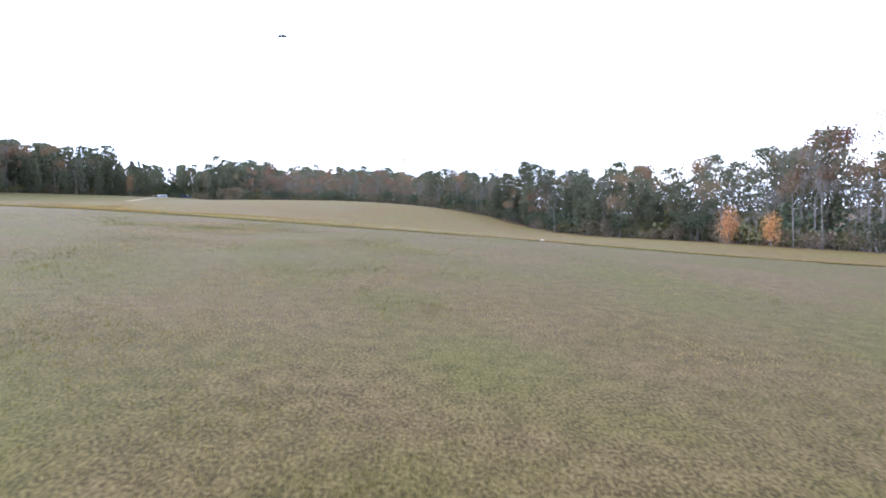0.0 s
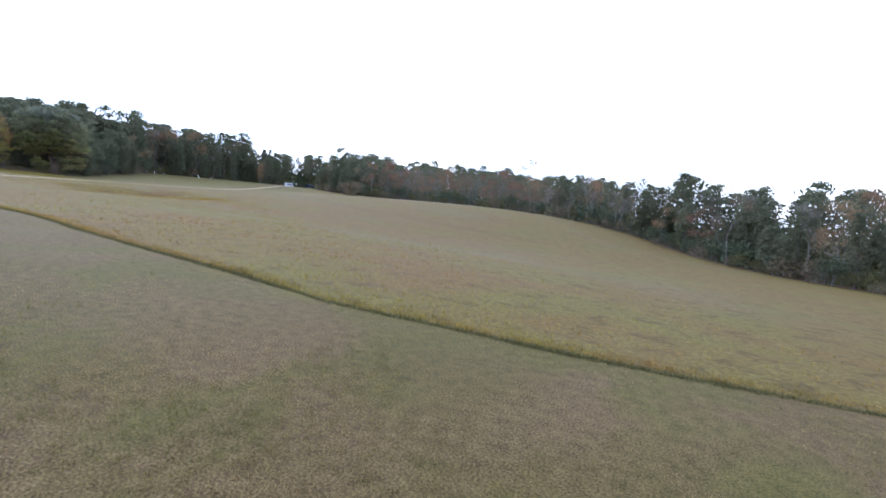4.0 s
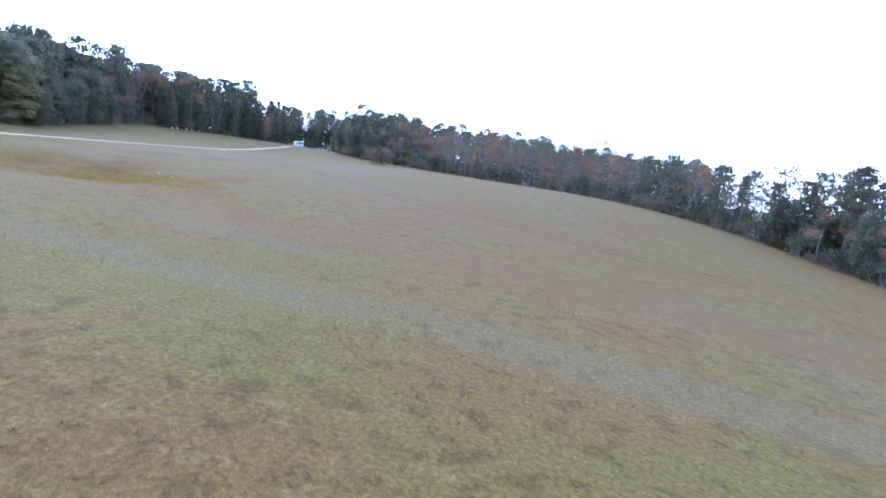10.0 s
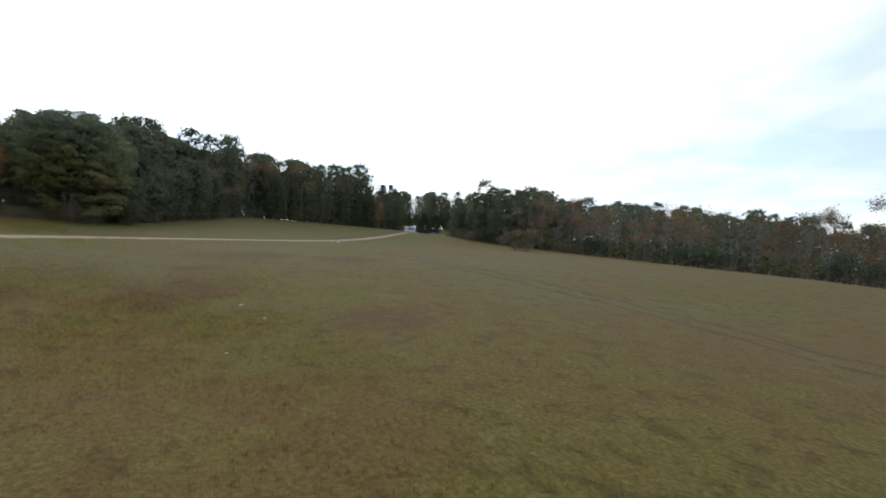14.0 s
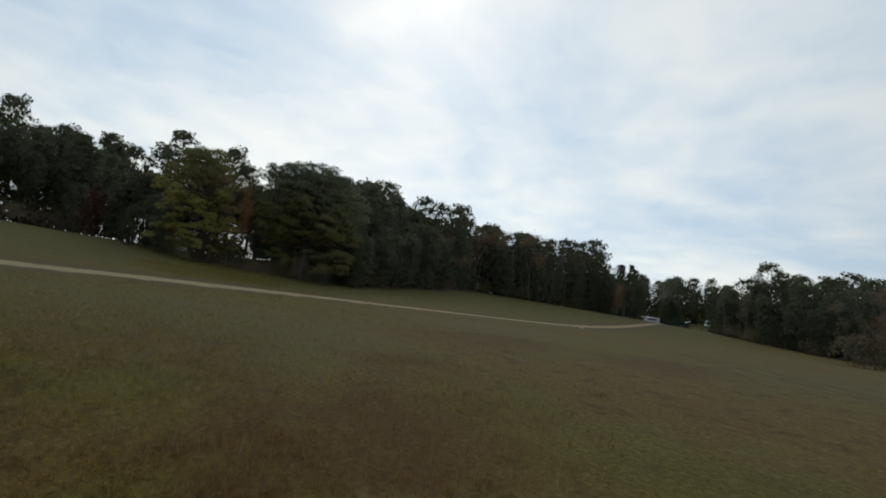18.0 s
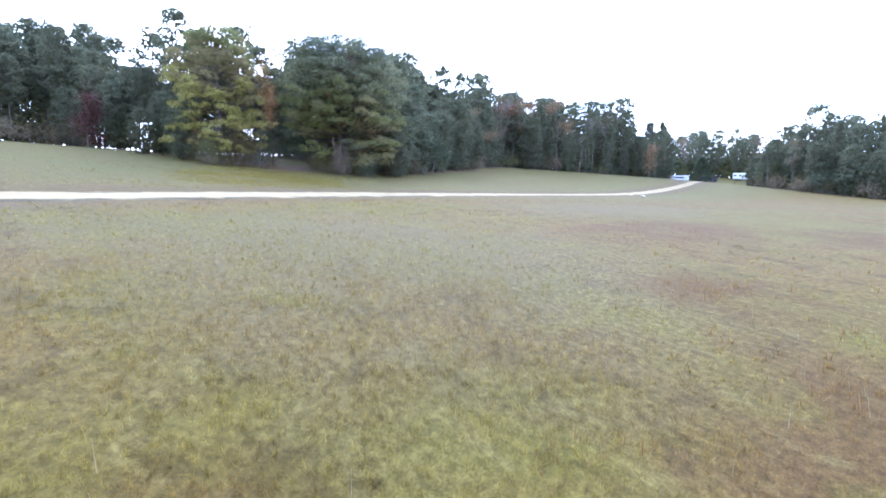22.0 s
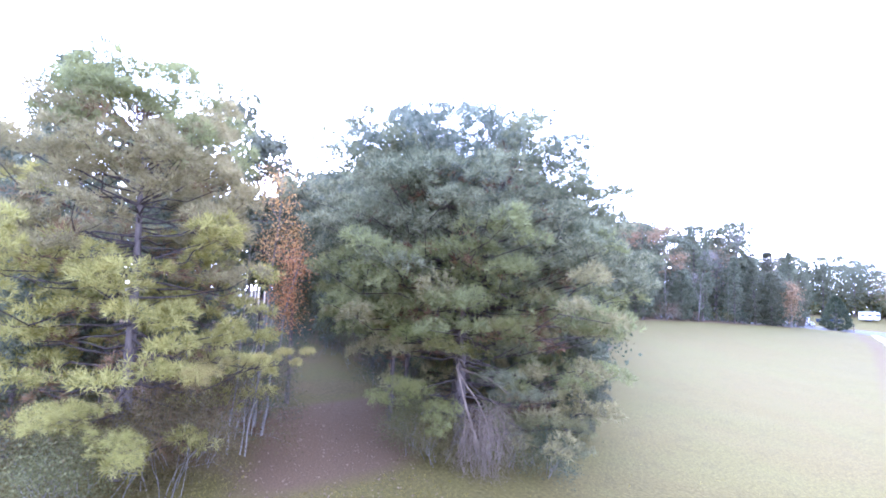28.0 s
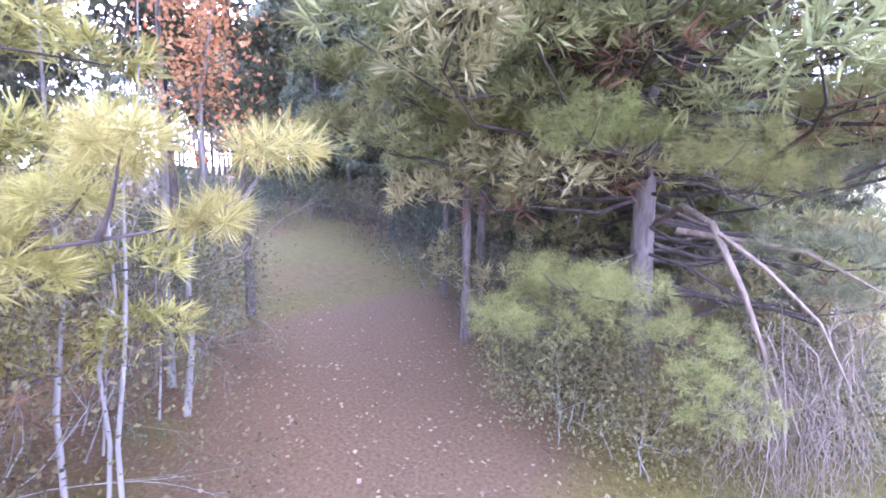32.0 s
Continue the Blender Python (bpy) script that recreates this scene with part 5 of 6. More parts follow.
def dead_limbs():
    """Broken grey limb with a curtain of dead twigs that hangs to the ground."""
    rng = np.random.default_rng(91)
    ob = thing("dead_branch", "broken grey limb with dead twigs hanging to the ground", "branch")
    base = at(-96.4, 84.4)
    ob.location = base
    w = Wood()
    w.limb([(-2.3, 1.3, 3.0), (-1.6, 0.4, 3.35), (-1.0, -0.3, 3.2), (-0.6, -0.4, 2.5), (-0.35, -0.3, 1.8), (-0.1, -0.1, 1.0)], [0.045, 0.045, 0.04, 0.033, 0.025, 0.012], 7)
    w.limb([(-1.7, 0.6, 3.0), (-0.9, 0.5, 2.95), (-0.2, 0.4, 2.9), (0.5, 0.6, 2.5)], [0.05, 0.04, 0.03, 0.012], 6)
    w.limb([(-0.9, -0.35, 3.1), (-0.4, -0.5, 2.8), (0.1, -0.4, 2.3), (0.4, -0.2, 1.6)], [0.03, 0.025, 0.018, 0.008], 5)
    part("limb", w.mesh("limb", DEAD), ob)
    for side in range(2):
        t = Wood()
        for i in range(125):
            s = rng.random()
            p = Vector((-0.55, -0.35, 2.2)).lerp(Vector((0.45, 0.35, 2.45)), s) + Vector(rng.normal(size=3)) * 0.14
            p.z *= 0.30 + 0.70 * rng.random() ** 0.7
            pts, d = [p], Vector((rng.normal() * 0.3, rng.normal() * 0.3, -0.3))
            step = (0.22 + 0.16 * rng.random())
            for k in range(6):
                d = (d * 0.6 + Vector((rng.normal() * 0.5, rng.normal() * 0.5, -0.7 + 0.35 * rng.normal()))).normalized()
                q = pts[-1] + d * step
                if q.z < 0.02:
                    q.z = 0.02 + 0.05 * rng.random()
                pts.append(q)
            r = 0.003 + 0.0055 * rng.random()
            t.limb(pts, [r * (1 - 0.11 * k) for k in range(7)], 3)
        tagged(part("twig_curtain", t.mesh("twig_curtain", DEAD), ob), kind="stuff")


def dry_bough(x, y, ends, seed):
    """Dead grey boughs with bare forks that reach from the brush over the trail."""
    rng = np.random.default_rng(seed)
    ob = thing("dead_bough", "bare grey dead bough leaning out of the brush", "branch", "dead boughs beside the trail")
    ob.location = at(x, y, 0.0)
    w = Wood()
    w.limb([(0, 0, -0.1), (0.05, 0.05, 0.6), (0.0, 0.05, 1.3)], [0.035, 0.03, 0.022], 6)
    for ex, ey, ez in ends:
        e = Vector((ex, ey, ez)) - ob.location
        p0 = Vector((0, 0.02, min(1.25, max(0.2, e.z * 0.55))))
        pts = curve(rng, w, p0, e, 0.022, -0.05, 5)
        tips = []
        for k in (2, 3, 4):
            for q in range(2):
                branching(rng, w, pts[k], ((e - p0).normalized() + Vector(rng.normal(size=3)) * 0.5).normalized(), 0.5, 0.008, 1, tips, 0.0, 0.4, 3)
    part("stem", w.mesh("stem", DEAD), ob)


dry_bough(-103.0, 79.2, ((-101.2, 81.4, 12.2), (-101.7, 80.9, 11.5)), 95)
dry_bough(-103.3, 79.8, ((-102.3, 80.6, 10.15), (-101.9, 81.0, 10.9)), 96)
dead_limbs()
for i, (x, y, k, s, tall, turn) in enumerate(((-105.2, 82.1, "tall_pine", 0.86, 1.0, 20), (-101.9, 84.9, "tall_pine", 0.85, 1.05, 80), (-102.7, 86.2, "tall_pine", 0.9, 1.0, 140), (-103.9, 86.3, "tall_pine", 0.85, 1.1, 200), (-104.6, 87.5, "tall_pine", 0.9, 1.05, 260),
                                               (-105.8, 81.0, "tall_pine", 0.9, 1.0, 300), (-104.9, 78.6, "tall_pine", 0.72, 1.0, 10), (-103.7, 77.2, "tall_pine", 0.66, 0.95, 70), (-106.4, 89.0, "tall_pine", 0.9, 1.0, 33), (-103.0, 89.6, "tall_pine", 0.9, 1.0, 93),
                                               (-100.6, 89.4, "full_pine", 0.9, 1.0, 153), (-101.2, 87.6, "tall_pine", 0.88, 1.0, 213), (-106.4, 77.5, "tall_pine", 0.74, 1.0, 273), (-105.5, 75.0, "full_pine", 0.74, 1.0, 40), (-103.2, 73.4, "full_pine", 0.66, 1.0, 100))):
    set_tree(k, x, y, s, turn, i, tall)

for x, y, s in ((-98.6, 92.6, 0.74), (-97.2, 91.0, 0.5), (-100.9, 91.6, 0.85), (-108.5, 73.2, 0.62), (-110.6, 75.2, 0.7), (-107.4, 71.4, 0.5), (-113.0, 74.6, 0.72)):
    set_tree("full_pine", x, y, s, 47 * x, int(y))

# single trees that stand out along the edges
slender("dull_red_tree", "small tree with dull purple-red leaves", "tree", -116.5, 68.6, 5.0, 0.06, 61, GREY, PURPLE, 16, 0.11, 0.12, 3, (0.1, 0.1), 0.6, 0.45)
slender("orange_tree", "pointed salmon-orange tree at the wood's edge", "tree", -107.6, 164.5, 6.5, 0.08, 62, GREY, RUST, 14, 0.13, 0.12, 3, (0, 0), 0.5, 0.5)
slender("orange_tree", "small bright orange tree before dark pines", "tree", 29.4, 54.6, 3.7, 0.05, 63, GREY, ORANGE, 12, 0.075, 0.1, 3, (0, 0), 0.5, 0.4)
slender("orange_tree", "small bright orange tree before dark pines", "tree", 31.6, 51.0, 3.0, 0.05, 64, GREY, ORANGE, 12, 0.075, 0.1, 3, (0, 0), 0.5, 0.35)
thicket("field_bush", "twiggy leafless bush alone in the field", -60.2, 134.5, 1.6, 3.0, 65, TAWNY, 12, 0.10)


def cedar(x, y, h, r):
    rng = np.random.default_rng(66)
    ob = thing("cedar_tree", "dense conical dark cedar beside the lane's mouth", "tree")
    ob.location = at(x, y, -0.05)
    w = Wood()
    w.limb([(0, 0, -0.1), (0, 0, h * 0.5), (0, 0, h * 0.97)], [0.16, 0.1, 0.02], 7)
    part("trunk", w.mesh("trunk", BARK), ob)
    cen, ax = [], []
    for i in range(900):
        t = rng.random() ** 1.2
        a = rng.random() * 6.28
        q = r * (0.35 + 0.65 * min(1, t * 6)) * (1 - t) ** 0.62 * (0.75 + 0.3 * rng.random())
        cen.append(Vector((q * math.cos(a), q * math.sin(a), 0.15 + t * (h - 0.3))))
        ax.append(Vector((math.cos(a), math.sin(a), 0.9)).normalized())
    v, f = tufts(rng, cen, ax, 0.5, 9, 0.16, 0.6)
    part("crown", tri_mesh("crown", v, f, CEDAR), ob)


cedar(-106.6, 189.0, 6.4, 2.6)
for x, y, top in ((-114.2, 177.0, 28.0), (-115.8, 171.5, 26.4)):
    set_tree("cone_pine", x, y, 1.4, x, 0, (top - float(land(x, y))) / 16.8)
for x, y, top in ((-63, 170, 23.0), (-60, 167, 22.0), (-67, 172, 22.5), (-57, 164, 20.5), (12, 110, 15.5), (14, 104, 16.0)):
    set_tree("tall_pine", x, y, 1.0, 31 * x, int(abs(x)), (top - float(land(x, y))) / 15.0)


# ---- highway, camper and parked vehicles beyond the lane ----
ASPHALT = mat_paint("asphalt", (0.16, 0.16, 0.17), 0.9, 0, 0.25)
LINE = mat_paint("road_paint", (0.72, 0.72, 0.68), 0.7)
WHITE = mat_paint("white_body_paint", (0.78, 0.79, 0.80), 0.4, 0, 0.05)
DARKCAR = mat_paint("dark_blue_paint", (0.035, 0.045, 0.075), 0.3, 0, 0.1)
GLASS = mat_paint("dark_glass", (0.03, 0.035, 0.04), 0.1, 0, 0.1)
TYRE = mat_paint("tyre_rubber", (0.025, 0.025, 0.025), 0.9)
STEEL = mat_paint("galvanised_steel", (0.45, 0.46, 0.47), 0.5, 0.6)


def strip(name, line, offs, lift, mat, parent=None):
    pts = along(line, 4.0)
    tan = np.gradient(pts, axis=0)
    tan /= np.linalg.norm(tan, axis=1, keepdims=True)
    nor = np.stack([tan[:, 1], -tan[:, 0]], 1)
    v = []
    for p, q in zip(pts, nor):
        z = float(land(*p)) + lift
        for o in offs:
            v.append((*(p + q * o), z if abs(o) < 4 else z - 0.6))
    n = len(offs)
    f = [(i * n + k, i * n + k + 1, (i + 1) * n + k + 1, (i + 1) * n + k) for i in range(len(pts) - 1) for k in range(n - 1)]
    return mesh_from(name, v, f, mat)


ROAD = tagged(new("road", strip("road", HIGHWAY, (-4.6, -3.4, 0, 3.4, 4.6), 0.42, ASPHALT)), "grey asphalt country road on a low bank", "road", "", "structure")
for o in (-3.1, 3.1):
    part("edge_line", strip("edge_line", HIGHWAY, (o - 0.08, o + 0.08), 0.428, LINE), ROAD)


def box(bm, cx, cy, cz, sx, sy, sz, bevel=0.0):
    r = bmesh.ops.create_cube(bm, size=1.0, matrix=Matrix.Translation((cx, cy, cz)) @ Matrix.Diagonal((sx, sy, sz, 1)))
    if bevel:
        es = list({e for v in r["verts"] for e in v.link_edges})
        bmesh.ops.bevel(bm, geom=es, offset=bevel, segments=2, affect="EDGES", profile=0.6)


def bm_mesh(name, bm, mat):
    me = bpy.data.meshes.new(name)
    bm.to_mesh(me)
    bm.free()
    me.materials.append(mat)
    return me


def solid(name, dims, mat, parent, bevel=0.02, label=""):
    bm = bmesh.new()
    box(bm, *dims, bevel)
    return part(name, bm_mesh(name, bm, mat), parent, label)


def wheel(parent, x, y, r=0.33):
    bm = bmesh.new()
    bmesh.ops.create_cone(bm, cap_ends=True, segments=18, radius1=r, radius2=r, depth=0.22, matrix=pose(x, y, r, 90, 0, 0))
    bmesh.ops.bevel(bm, geom=[e for e in bm.edges if abs(e.calc_face_angle(0)) > 1], offset=0.04, segments=2, affect="EDGES")
    t = part("wheel", bm_mesh("wheel", bm, TYRE), parent)
    bm = bmesh.new()
    bmesh.ops.create_cone(bm, cap_ends=True, segments=14, radius1=r * 0.55, radius2=r * 0.55, depth=0.235, matrix=pose(x, y, r, 90, 0, 0))
    part("rim", bm_mesh("rim", bm, STEEL), t)


def vehicle(name, label, paint, x, y, turn, long=4.6, high=1.5, van=False):
    ob = thing(name, label, "car")
    ob.matrix_basis = Matrix.Translation(at(x, y, 0.02)) @ pose(0, 0, 0, 0, 0, turn)
    bm = bmesh.new()
    box(bm, 0, 0, 0.62, long, 1.78, 0.72, 0.12)
    part("body", bm_mesh("body", bm, paint), ob)
    bm = bmesh.new()
    if van:
        box(bm, -0.25, 0, 1.35, long * 0.82, 1.7, high - 0.75, 0.14)
    else:
        box(bm, -0.2, 0, 1.18, long * 0.52, 1.6, 0.55, 0.16)
    part("cabin", bm_mesh("cabin", bm, paint), ob)
    for s in (-1, 1):
        solid("side_window", (-0.15, s * (0.86 if van else 0.81), 1.45 if van else 1.22, long * 0.42, 0.02, 0.34), GLASS, ob, 0)
        for q in (-1, 1):
            wheel(ob, q * long * 0.31, s * 0.82)
    solid("windscreen", (long * (0.17 if van else 0.07), 0, 1.45 if van else 1.22, 0.05, 1.4, 0.36), GLASS, ob, 0)
    return ob


vehicle("white_van", "white parked van beyond the highway", WHITE, -113.6, 194.5, 12, 5.0, 2.1, True)
vehicle("dark_car", "dark blue parked saloon car beyond the highway", DARKCAR, -110.2, 203.0, 10)


def camper():
    ob = thing("camper_trailer", "long white camper trailer with a dark open side", "trailer")
    ob.matrix_basis = Matrix.Translation(at(-105.0, 211.0, 0.02)) @ pose(0, 0, 0, 0, 0, 14) @ Matrix.Diagonal((0.65, 0.65, 0.65, 1))
    solid("body", (0, 0, 1.75, 5.2, 2.4, 2.3), WHITE, ob, 0.18)
    solid("roof", (0, 0, 2.95, 5.0, 2.2, 0.14), WHITE, ob, 0.05)
    for x in (-1.7, 0.1, 2.0):
        solid("window", (x, -1.215, 1.95, 0.9, 0.03, 0.55), GLASS, ob, 0)
    solid("door", (1.05, -1.22, 1.55, 0.6, 0.03, 1.7), STEEL, ob, 0)
    solid("skirt", (0, 0, 0.55, 4.8, 2.1, 0.12), STEEL, ob, 0)
    for x in (-0.6, 0.35):
        for s in (-1, 1):
            wheel(ob, x, s * 0.95, 0.36)


camper()


def post(x, y, h, lb):
    ob = thing("gate_post", lb, "post", "posts at the lane's mouth")
    ob.location = at(x, y)
    bm = bmesh.new()
    bmesh.ops.create_cone(bm, cap_ends=True, segments=10, radius1=0.09, radius2=0.08, depth=h + 0.2, matrix=Matrix.Translation((0, 0, h / 2 - 0.1)))
    part("shaft", bm_mesh("shaft", bm, DEAD), ob)
    bm = bmesh.new()
    bmesh.ops.create_cone(bm, cap_ends=True, segments=10, radius1=0.10, radius2=0.03, depth=0.06, matrix=Matrix.Translation((0, 0, h + 0.03)))
    part("cap", bm_mesh("cap", bm, DEAD), ob)


post(-103.6, 186.0, 1.2, "weathered wooden post beside the lane's mouth")
post(-98.2, 186.6, 1.2, "weathered wooden post beside the lane's mouth")


# ---- stones ----
STONE = mat_paint("pale_stone", (0.42, 0.36, 0.27), 0.9, 0, 0.25)


def stone(x, y, r, seed):
    rng = np.random.default_rng(seed)
    bm = bmesh.new()
    bmesh.ops.create_icosphere(bm, subdivisions=2, radius=r)
    for v in bm.verts:
        v.co *= 0.85 + 0.3 * noise.noise(v.co / r * 1.3 + Vector((seed, 0, 0)))
        v.co.z *= 0.55
    me = bm_mesh("stone", bm, STONE)
    ob = tagged(new("stone", me), "pale weathered stone lying in the grass", "stone", "stones in the field")
    ob.location = at(x, y, r * 0.16)


for i, (x, y, r) in enumerate(((3.6, 20.95, 0.14), (-50.1, 65.6, 0.09), (-47.3, 61.4, 0.07), (-84.2, 115.8, 0.35), (-52.6, 66.9, 0.12), (-86.0, 116.5, 0.2))):
    stone(x, y, r, i)


# ---- grass: stuff, dense along the stretch that is flown low ----
def mat_grass(name, lawn):
    m, n, l, add, bsdf = material(name, 0.8)
    if lawn:
        pos = place_of(add, 1, 1, 0, l)
        c = ramp_of(add, l, noise_of(add, l, 0.5, 5, pos), [(0.38, (0.052, 0.050, 0.012)), (0.5, (0.092, 0.074, 0.025)), (0.62, (0.135, 0.095, 0.044))])
    else:
        c, pos, fine, mid = field_colour(add, l)
    geo = add("ShaderNodeNewGeometry")
    hsv = add("ShaderNodeHueSaturation")
    l.new(math_of(add, l, "MULTIPLY_ADD", geo.outputs["Random Per Island"], 1.0, 1.8), hsv.inputs["Value"])
    hsv.inputs["Saturation"].default_value = 1.0
    l.new(c, hsv.inputs["Color"])
    l.new(hsv.outputs[0], bsdf.inputs["Base Color"])
    tr = add("ShaderNodeBsdfTranslucent")
    l.new(hsv.outputs[0], tr.inputs[0])
    mx = add("ShaderNodeMixShader")
    mx.inputs[0].default_value = 0.5
    l.new(bsdf.outputs[0], mx.inputs[1])
    l.new(tr.outputs[0], mx.inputs[2])
    l.new(mx.outputs[0], n["Material Output"].inputs[0])
    return m


SEDGE = mat_leaf("russet_sedge", (0.15, 0.075, 0.024), (0.34, 0.20, 0.085), 0.4, 0.1)
LAWN_GRASS, FIELD_GRASS = mat_grass("short_grass_blades", True), mat_grass("field_grass_blades", False)
# dark colour that paints the taller grass's shadow along the lawn's edge
EDGE_SHADOW = mat_leaf("dark_edge_grass", (0.065, 0.062, 0.020), (0.15, 0.13, 0.05), 0.3, 0.1)
STRAW = mat_paint("dry_stalk", (0.36, 0.29, 0.19), 0.8, 0, 0.2)


def blades(rng, x, y, high, lean, width, each):
    """Tufts of bent blades at the places x, y."""
    n = len(x)
    z = land(x, y)
    foot = np.stack([x, y, z - 0.01], 1)[:, None, :] + np.concatenate([rng.normal(size=(n, each, 2)) * 0.035, np.zeros((n, each, 1))], 2)
    h = (np.asarray(high)[:, None] * (0.55 + 0.7 * rng.random((n, each))))[..., None]
    a = rng.random((n, each)) * 6.283
    d = np.stack([np.cos(a), np.sin(a), np.zeros_like(a)], 2)
    s = np.stack([-np.sin(a), np.cos(a), np.zeros_like(a)], 2) * width
    bendy = lean * (0.3 + rng.random((n, each, 1)))
    top = foot + d * h * bendy + np.array([0, 0, 1.0]) * h * np.sqrt(np.maximum(0.1, 1 - 0.6 * bendy ** 2))
    v = np.stack([foot - s, foot + s, top], 2).reshape(-1, 3)
    f = np.arange(n * each * 3).reshape(-1, 3)
    return v, f


FLIGHT = [(0.8, -1), (-0.5, 3), (-3, 9), (-7, 16), (-11, 22), (-18, 30), (-26, 40), (-35, 50), (-42, 57), (-50, 62.5), (-56, 62), (-62, 63), (-70, 67), (-80, 71), (-88, 74), (-96, 79)]


def strew(rng, count, reach, pts):
    i = rng.integers(0, len(pts), count)
    a, q = rng.random(count) * 6.283, reach * np.sqrt(rng.random(count))
    return pts[i, 0] + q * np.cos(a), pts[i, 1] + q * np.sin(a)


def build_grass():
    rng = np.random.default_rng(21)
    line = along(FLIGHT, 0.5)
    lv, lf, fv, ff = [], [], [], []

    def put(vs, fs, v, f):
        fs.append(f + sum(len(q) for q in vs))
        vs.append(v)
    # mown lawn
    start = line[line[:, 1] < 19]
    for count, reach, hi, w, each in ((26000, 4.0, 0.045, 0.003, 5), (16000, 9, 0.05, 0.005, 4)):
        x, y = strew(rng, count, reach, start)
        k = y < lawn_edge(x) - 0.1
        put(lv, lf, *blades(rng, x[k], y[k], np.full(k.sum(), hi), 1.15, w, each))
    # rough grass, tallest where the flight dips
    rest = line[(line[:, 1] >= 14)]
    dip = line[(line[:, 0] < -44) & (line[:, 0] > -66)]
    end = line[line[:, 0] < -84]
    ok = lambda x, y: (y > lawn_edge(x)) & (away(x, y, LANE_PTS) > 1.9) & ~((away(x, y, TRAIL_PTS) < 2.6) & (x < -98)) & (wood_depth(x, y) < 0.6)
    for pts, count, reach, hi, w, each in ((rest, 20000, 7, 0.085, 0.006, 4), (rest, 13000, 15, 0.10, 0.010, 3), (dip, 24000, 4.5, 0.10, 0.0035, 5), (dip, 5000, 9, 0.16, 0.003, 3), (end, 22000, 5, 0.075, 0.004, 5)):
        x, y = strew(rng, count, reach, pts)
        k = ok(x, y)
        x, y = x[k], y[k]
        patch = np.array([noise.noise((p * 0.12, q * 0.12, 3)) for p, q in zip(x, y)])
        put(fv, ff, *blades(rng, x, y, hi * (1 + 0.6 * patch), 1.0, w, each))
    # taller fringe where the mower stopped
    x = rng.uniform(-40, 22, 9000)
    y = lawn_edge(x) + np.abs(rng.normal(size=9000)) * 0.3
    put(fv, ff, *blades(rng, x, y, np.full(9000, 0.085), 0.8, 0.005, 3))
    # thin row of dark blades in place of the shadow at the fringe's foot
    x = rng.uniform(-42, 24, 16000)
    y = lawn_edge(x) - 0.06 + 0.05 * rng.normal(size=16000)
    v, f = blades(rng, x, y, 0.035 + 0.05 * rng.random(16000), 0.9, 0.007, 3)
    tagged(new("edge_grass", tri_mesh("edge_grass", v, f, EDGE_SHADOW)), "dark unmown grass along the lawn's edge", "grass", "", "stuff")
    tagged(new("lawn_grass", tri_mesh("lawn_grass", np.concatenate(lv), np.concatenate(lf), LAWN_GRASS)), "short mown grass, dull green and straw", "grass", "", "stuff")
    tagged(new("field_grass", tri_mesh("field_grass", np.concatenate(fv), np.concatenate(ff), FIELD_GRASS)), "rough autumn grass in olive, straw and russet", "grass", "", "stuff")
    x, y = strew(rng, 500, 9, dip)
    v, f = blades(rng, x, y, np.full(500, 0.32), 0.35, 0.0025, 1)
    tagged(new("dry_stalks", tri_mesh("dry_stalks", v, f, STRAW)), "single dry straw stalks standing above the grass", "grass", "", "stuff")


def build_sedge():
    """Taller russet sedge in loose drifts on the middle of the field."""
    rng = np.random.default_rng(23)
    x, y = rng.uniform(-68, -36, 26000), rng.uniform(55, 92, 26000)
    drift = np.array([noise.noise((p * 0.11, q * 0.11, 11)) + 0.4 * noise.noise((p * 0.7, q * 0.7, 2)) for p, q in zip(x, y)])
    drift = drift + 0.25 - 0.5 * (np.hypot(x + 56, y - 67) / 9.0) ** 2
    clear = np.hypot(x + 54.5, y - 62) > 2.2
    k = (drift > 0.16) & clear
    x, y, drift = x[k], y[k], drift[k]
    v, f = blades(rng, x, y, 0.12 + 0.20 * np.clip(drift, 0, 0.8), 0.55, 0.005, 4)
    tagged(new("sedge", tri_mesh("sedge", v, f, SEDGE)), "drifts of taller russet sedge in the field", "grass", "", "stuff")


build_grass()
build_sedge()

# ---- fallen leaves on the trail ----
FALLEN = mat_leaf("fallen_leaves", (0.12, 0.070, 0.042), (0.31, 0.225, 0.145), 0.1, 0.05)


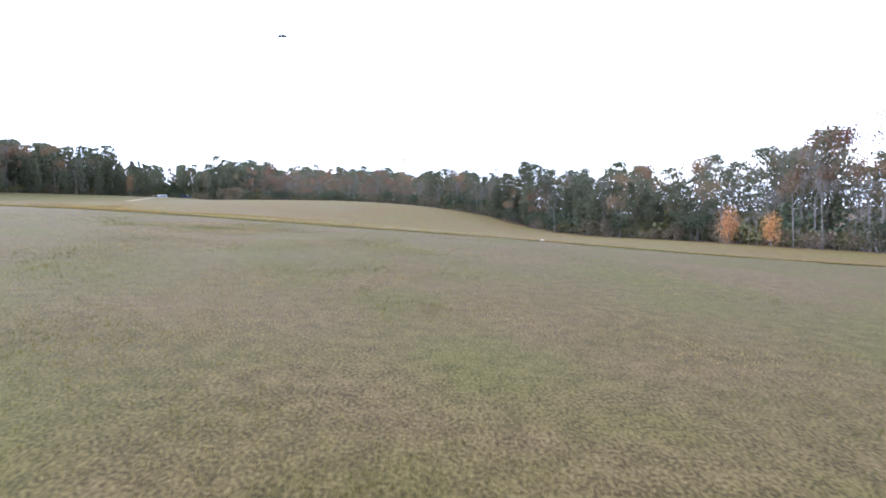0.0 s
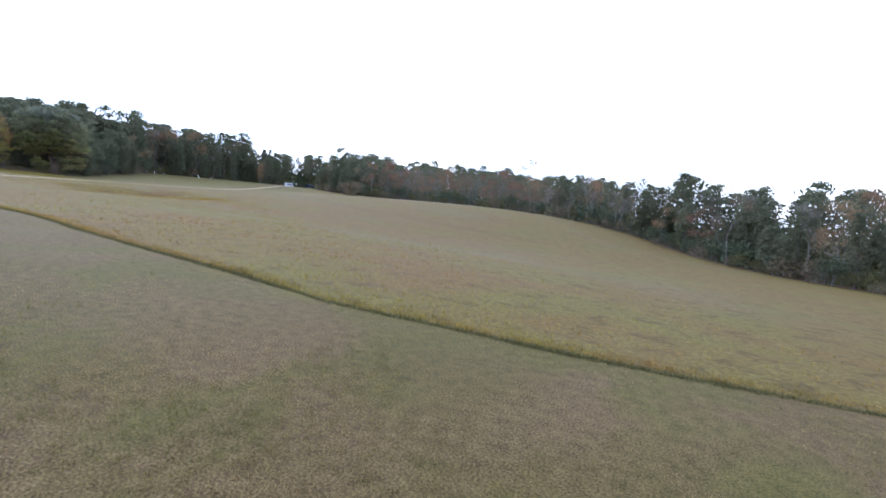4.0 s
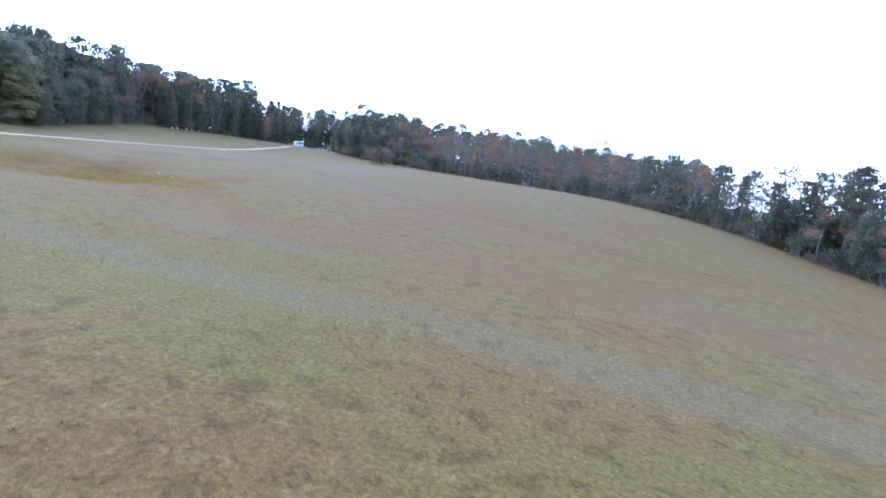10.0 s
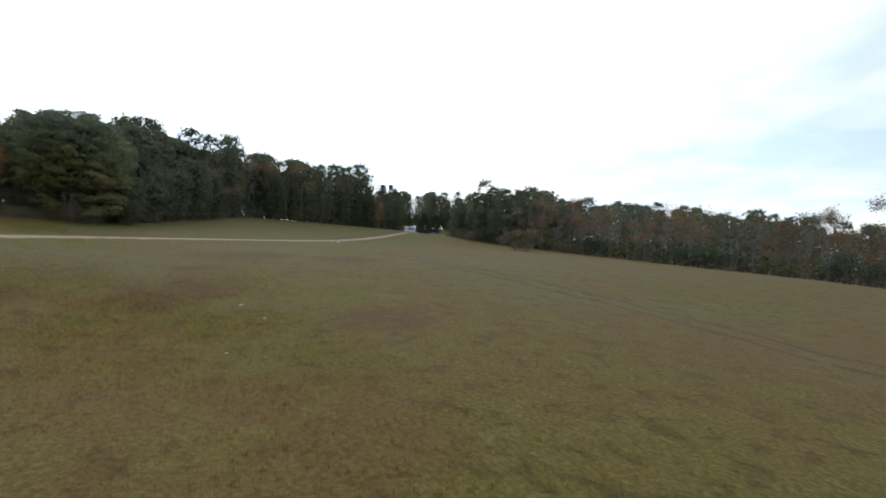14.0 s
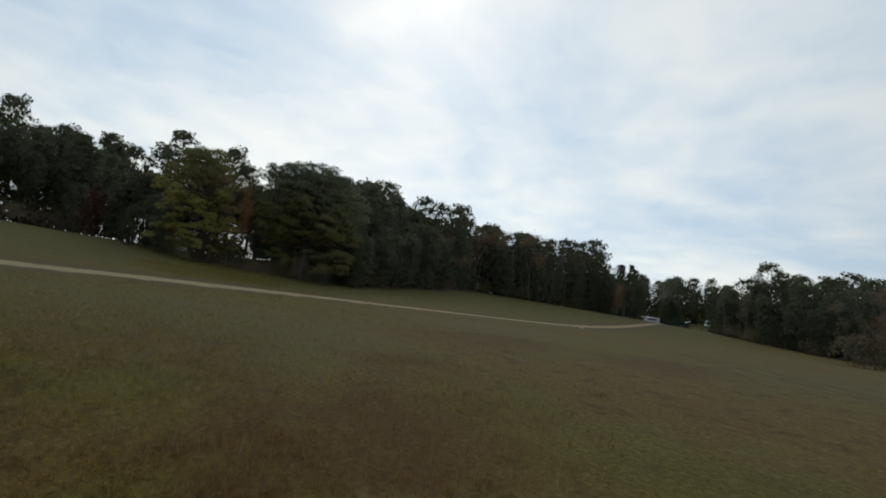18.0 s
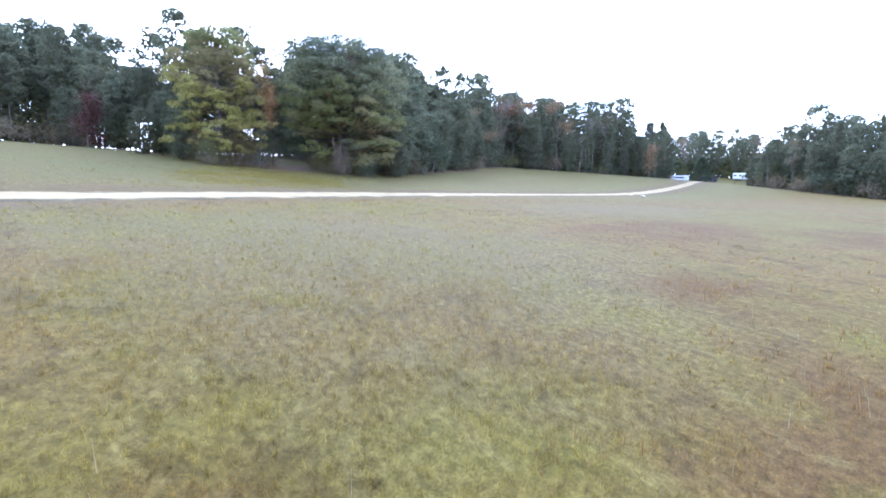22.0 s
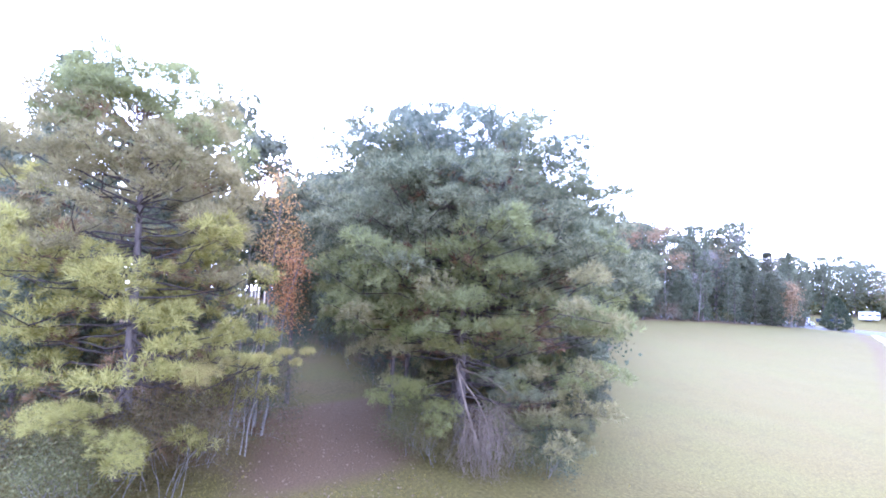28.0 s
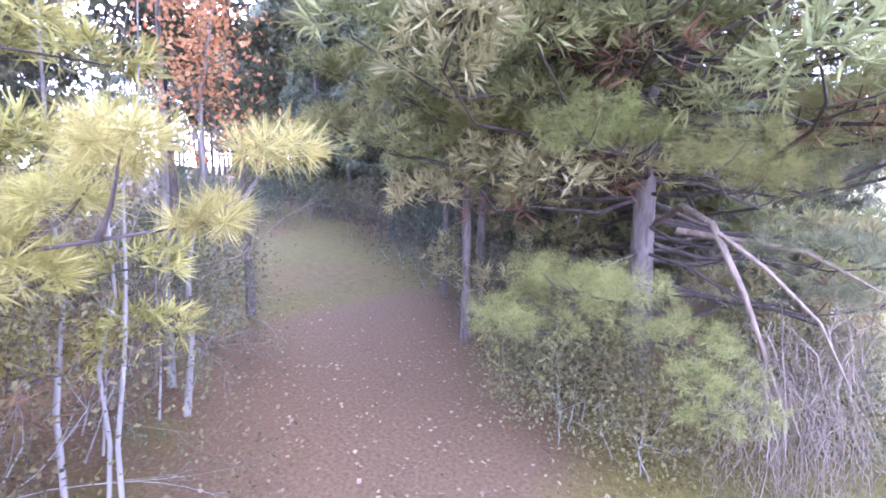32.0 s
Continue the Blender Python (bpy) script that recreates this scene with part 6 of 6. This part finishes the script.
def build_litter():
    rng = np.random.default_rng(31)
    pts = TRAIL_PTS[(TRAIL_PTS[:, 0] < -95) & (TRAIL_PTS[:, 0] > -104)]
    x, y = strew(rng, 1000, 3.0, pts)
    z = land(x, y) + 0.03
    n = len(x)
    a = rng.random(n) * 6.283
    s = 0.018 + 0.026 * rng.random(n)
    c = np.stack([x, y, z], 1)
    u = np.stack([np.cos(a), np.sin(a), 0.25 * rng.normal(size=n)], 1) * s[:, None]
    w = np.stack([-np.sin(a), np.cos(a), 0.25 * rng.normal(size=n)], 1) * s[:, None] * 0.8
    up = np.array([0, 0, 0.015])
    v = np.stack([c - u, c - w * 0.9 + up, c + u * 0.5 - w * 0.5, c + u, c + w, c - u * 0.4 + w * 0.6 + up], 1).reshape(-1, 3)
    q = np.arange(n)[:, None] * 6
    f = np.concatenate([q + np.array([[0, 1, 2]]), q + np.array([[0, 2, 3]]), q + np.array([[0, 3, 4]]), q + np.array([[0, 4, 5]])])
    tagged(new("fallen_leaves", tri_mesh("fallen_leaves", v, f, FALLEN)), "scattered tan and brown fallen leaves", "leaves", "", "stuff")


build_litter()


# ---- the other aircraft over the field ----
def drone(x, y, z):
    ob = thing("drone", "small grey four-rotor drone hovering over the field", "drone")
    ob.location = (x, y, z)
    grey = mat_paint("drone_shell", (0.16, 0.17, 0.16), 0.4, 0, 0.1)
    black = mat_paint("black_plastic", (0.03, 0.03, 0.03), 0.5)
    solid("body", (0, 0, 0, 0.22, 0.10, 0.07), grey, ob, 0.02)
    for sx in (-1, 1):
        for sy in (-1, 1):
            w = Wood()
            w.limb([(sx * 0.06, sy * 0.03, 0.01), (sx * 0.17, sy * 0.16, 0.03)], [0.013, 0.010], 6)
            arm = part("arm", w.mesh("arm", grey), ob)
            bm = bmesh.new()
            bmesh.ops.create_cone(bm, cap_ends=True, segments=10, radius1=0.018, radius2=0.016, depth=0.04, matrix=Matrix.Translation((sx * 0.17, sy * 0.16, 0.05)))
            part("motor", bm_mesh("motor", bm, black), arm)
            part("propeller", bm_prop(sx * 0.17, sy * 0.16, 0.075, black), arm)


def bm_prop(x, y, z, mat):
    bm = bmesh.new()
    box(bm, x, y, z, 0.20, 0.018, 0.004)
    return bm_mesh("propeller", bm, mat)


drone(-4.9, 14.9, 7.5)

# sorts that no wood used leave the scene
for group in SORTS.values():
    for ob in group:
        if ob.name not in USED:
            for o in (*ob.children_recursive, ob):
                bpy.data.objects.remove(o)
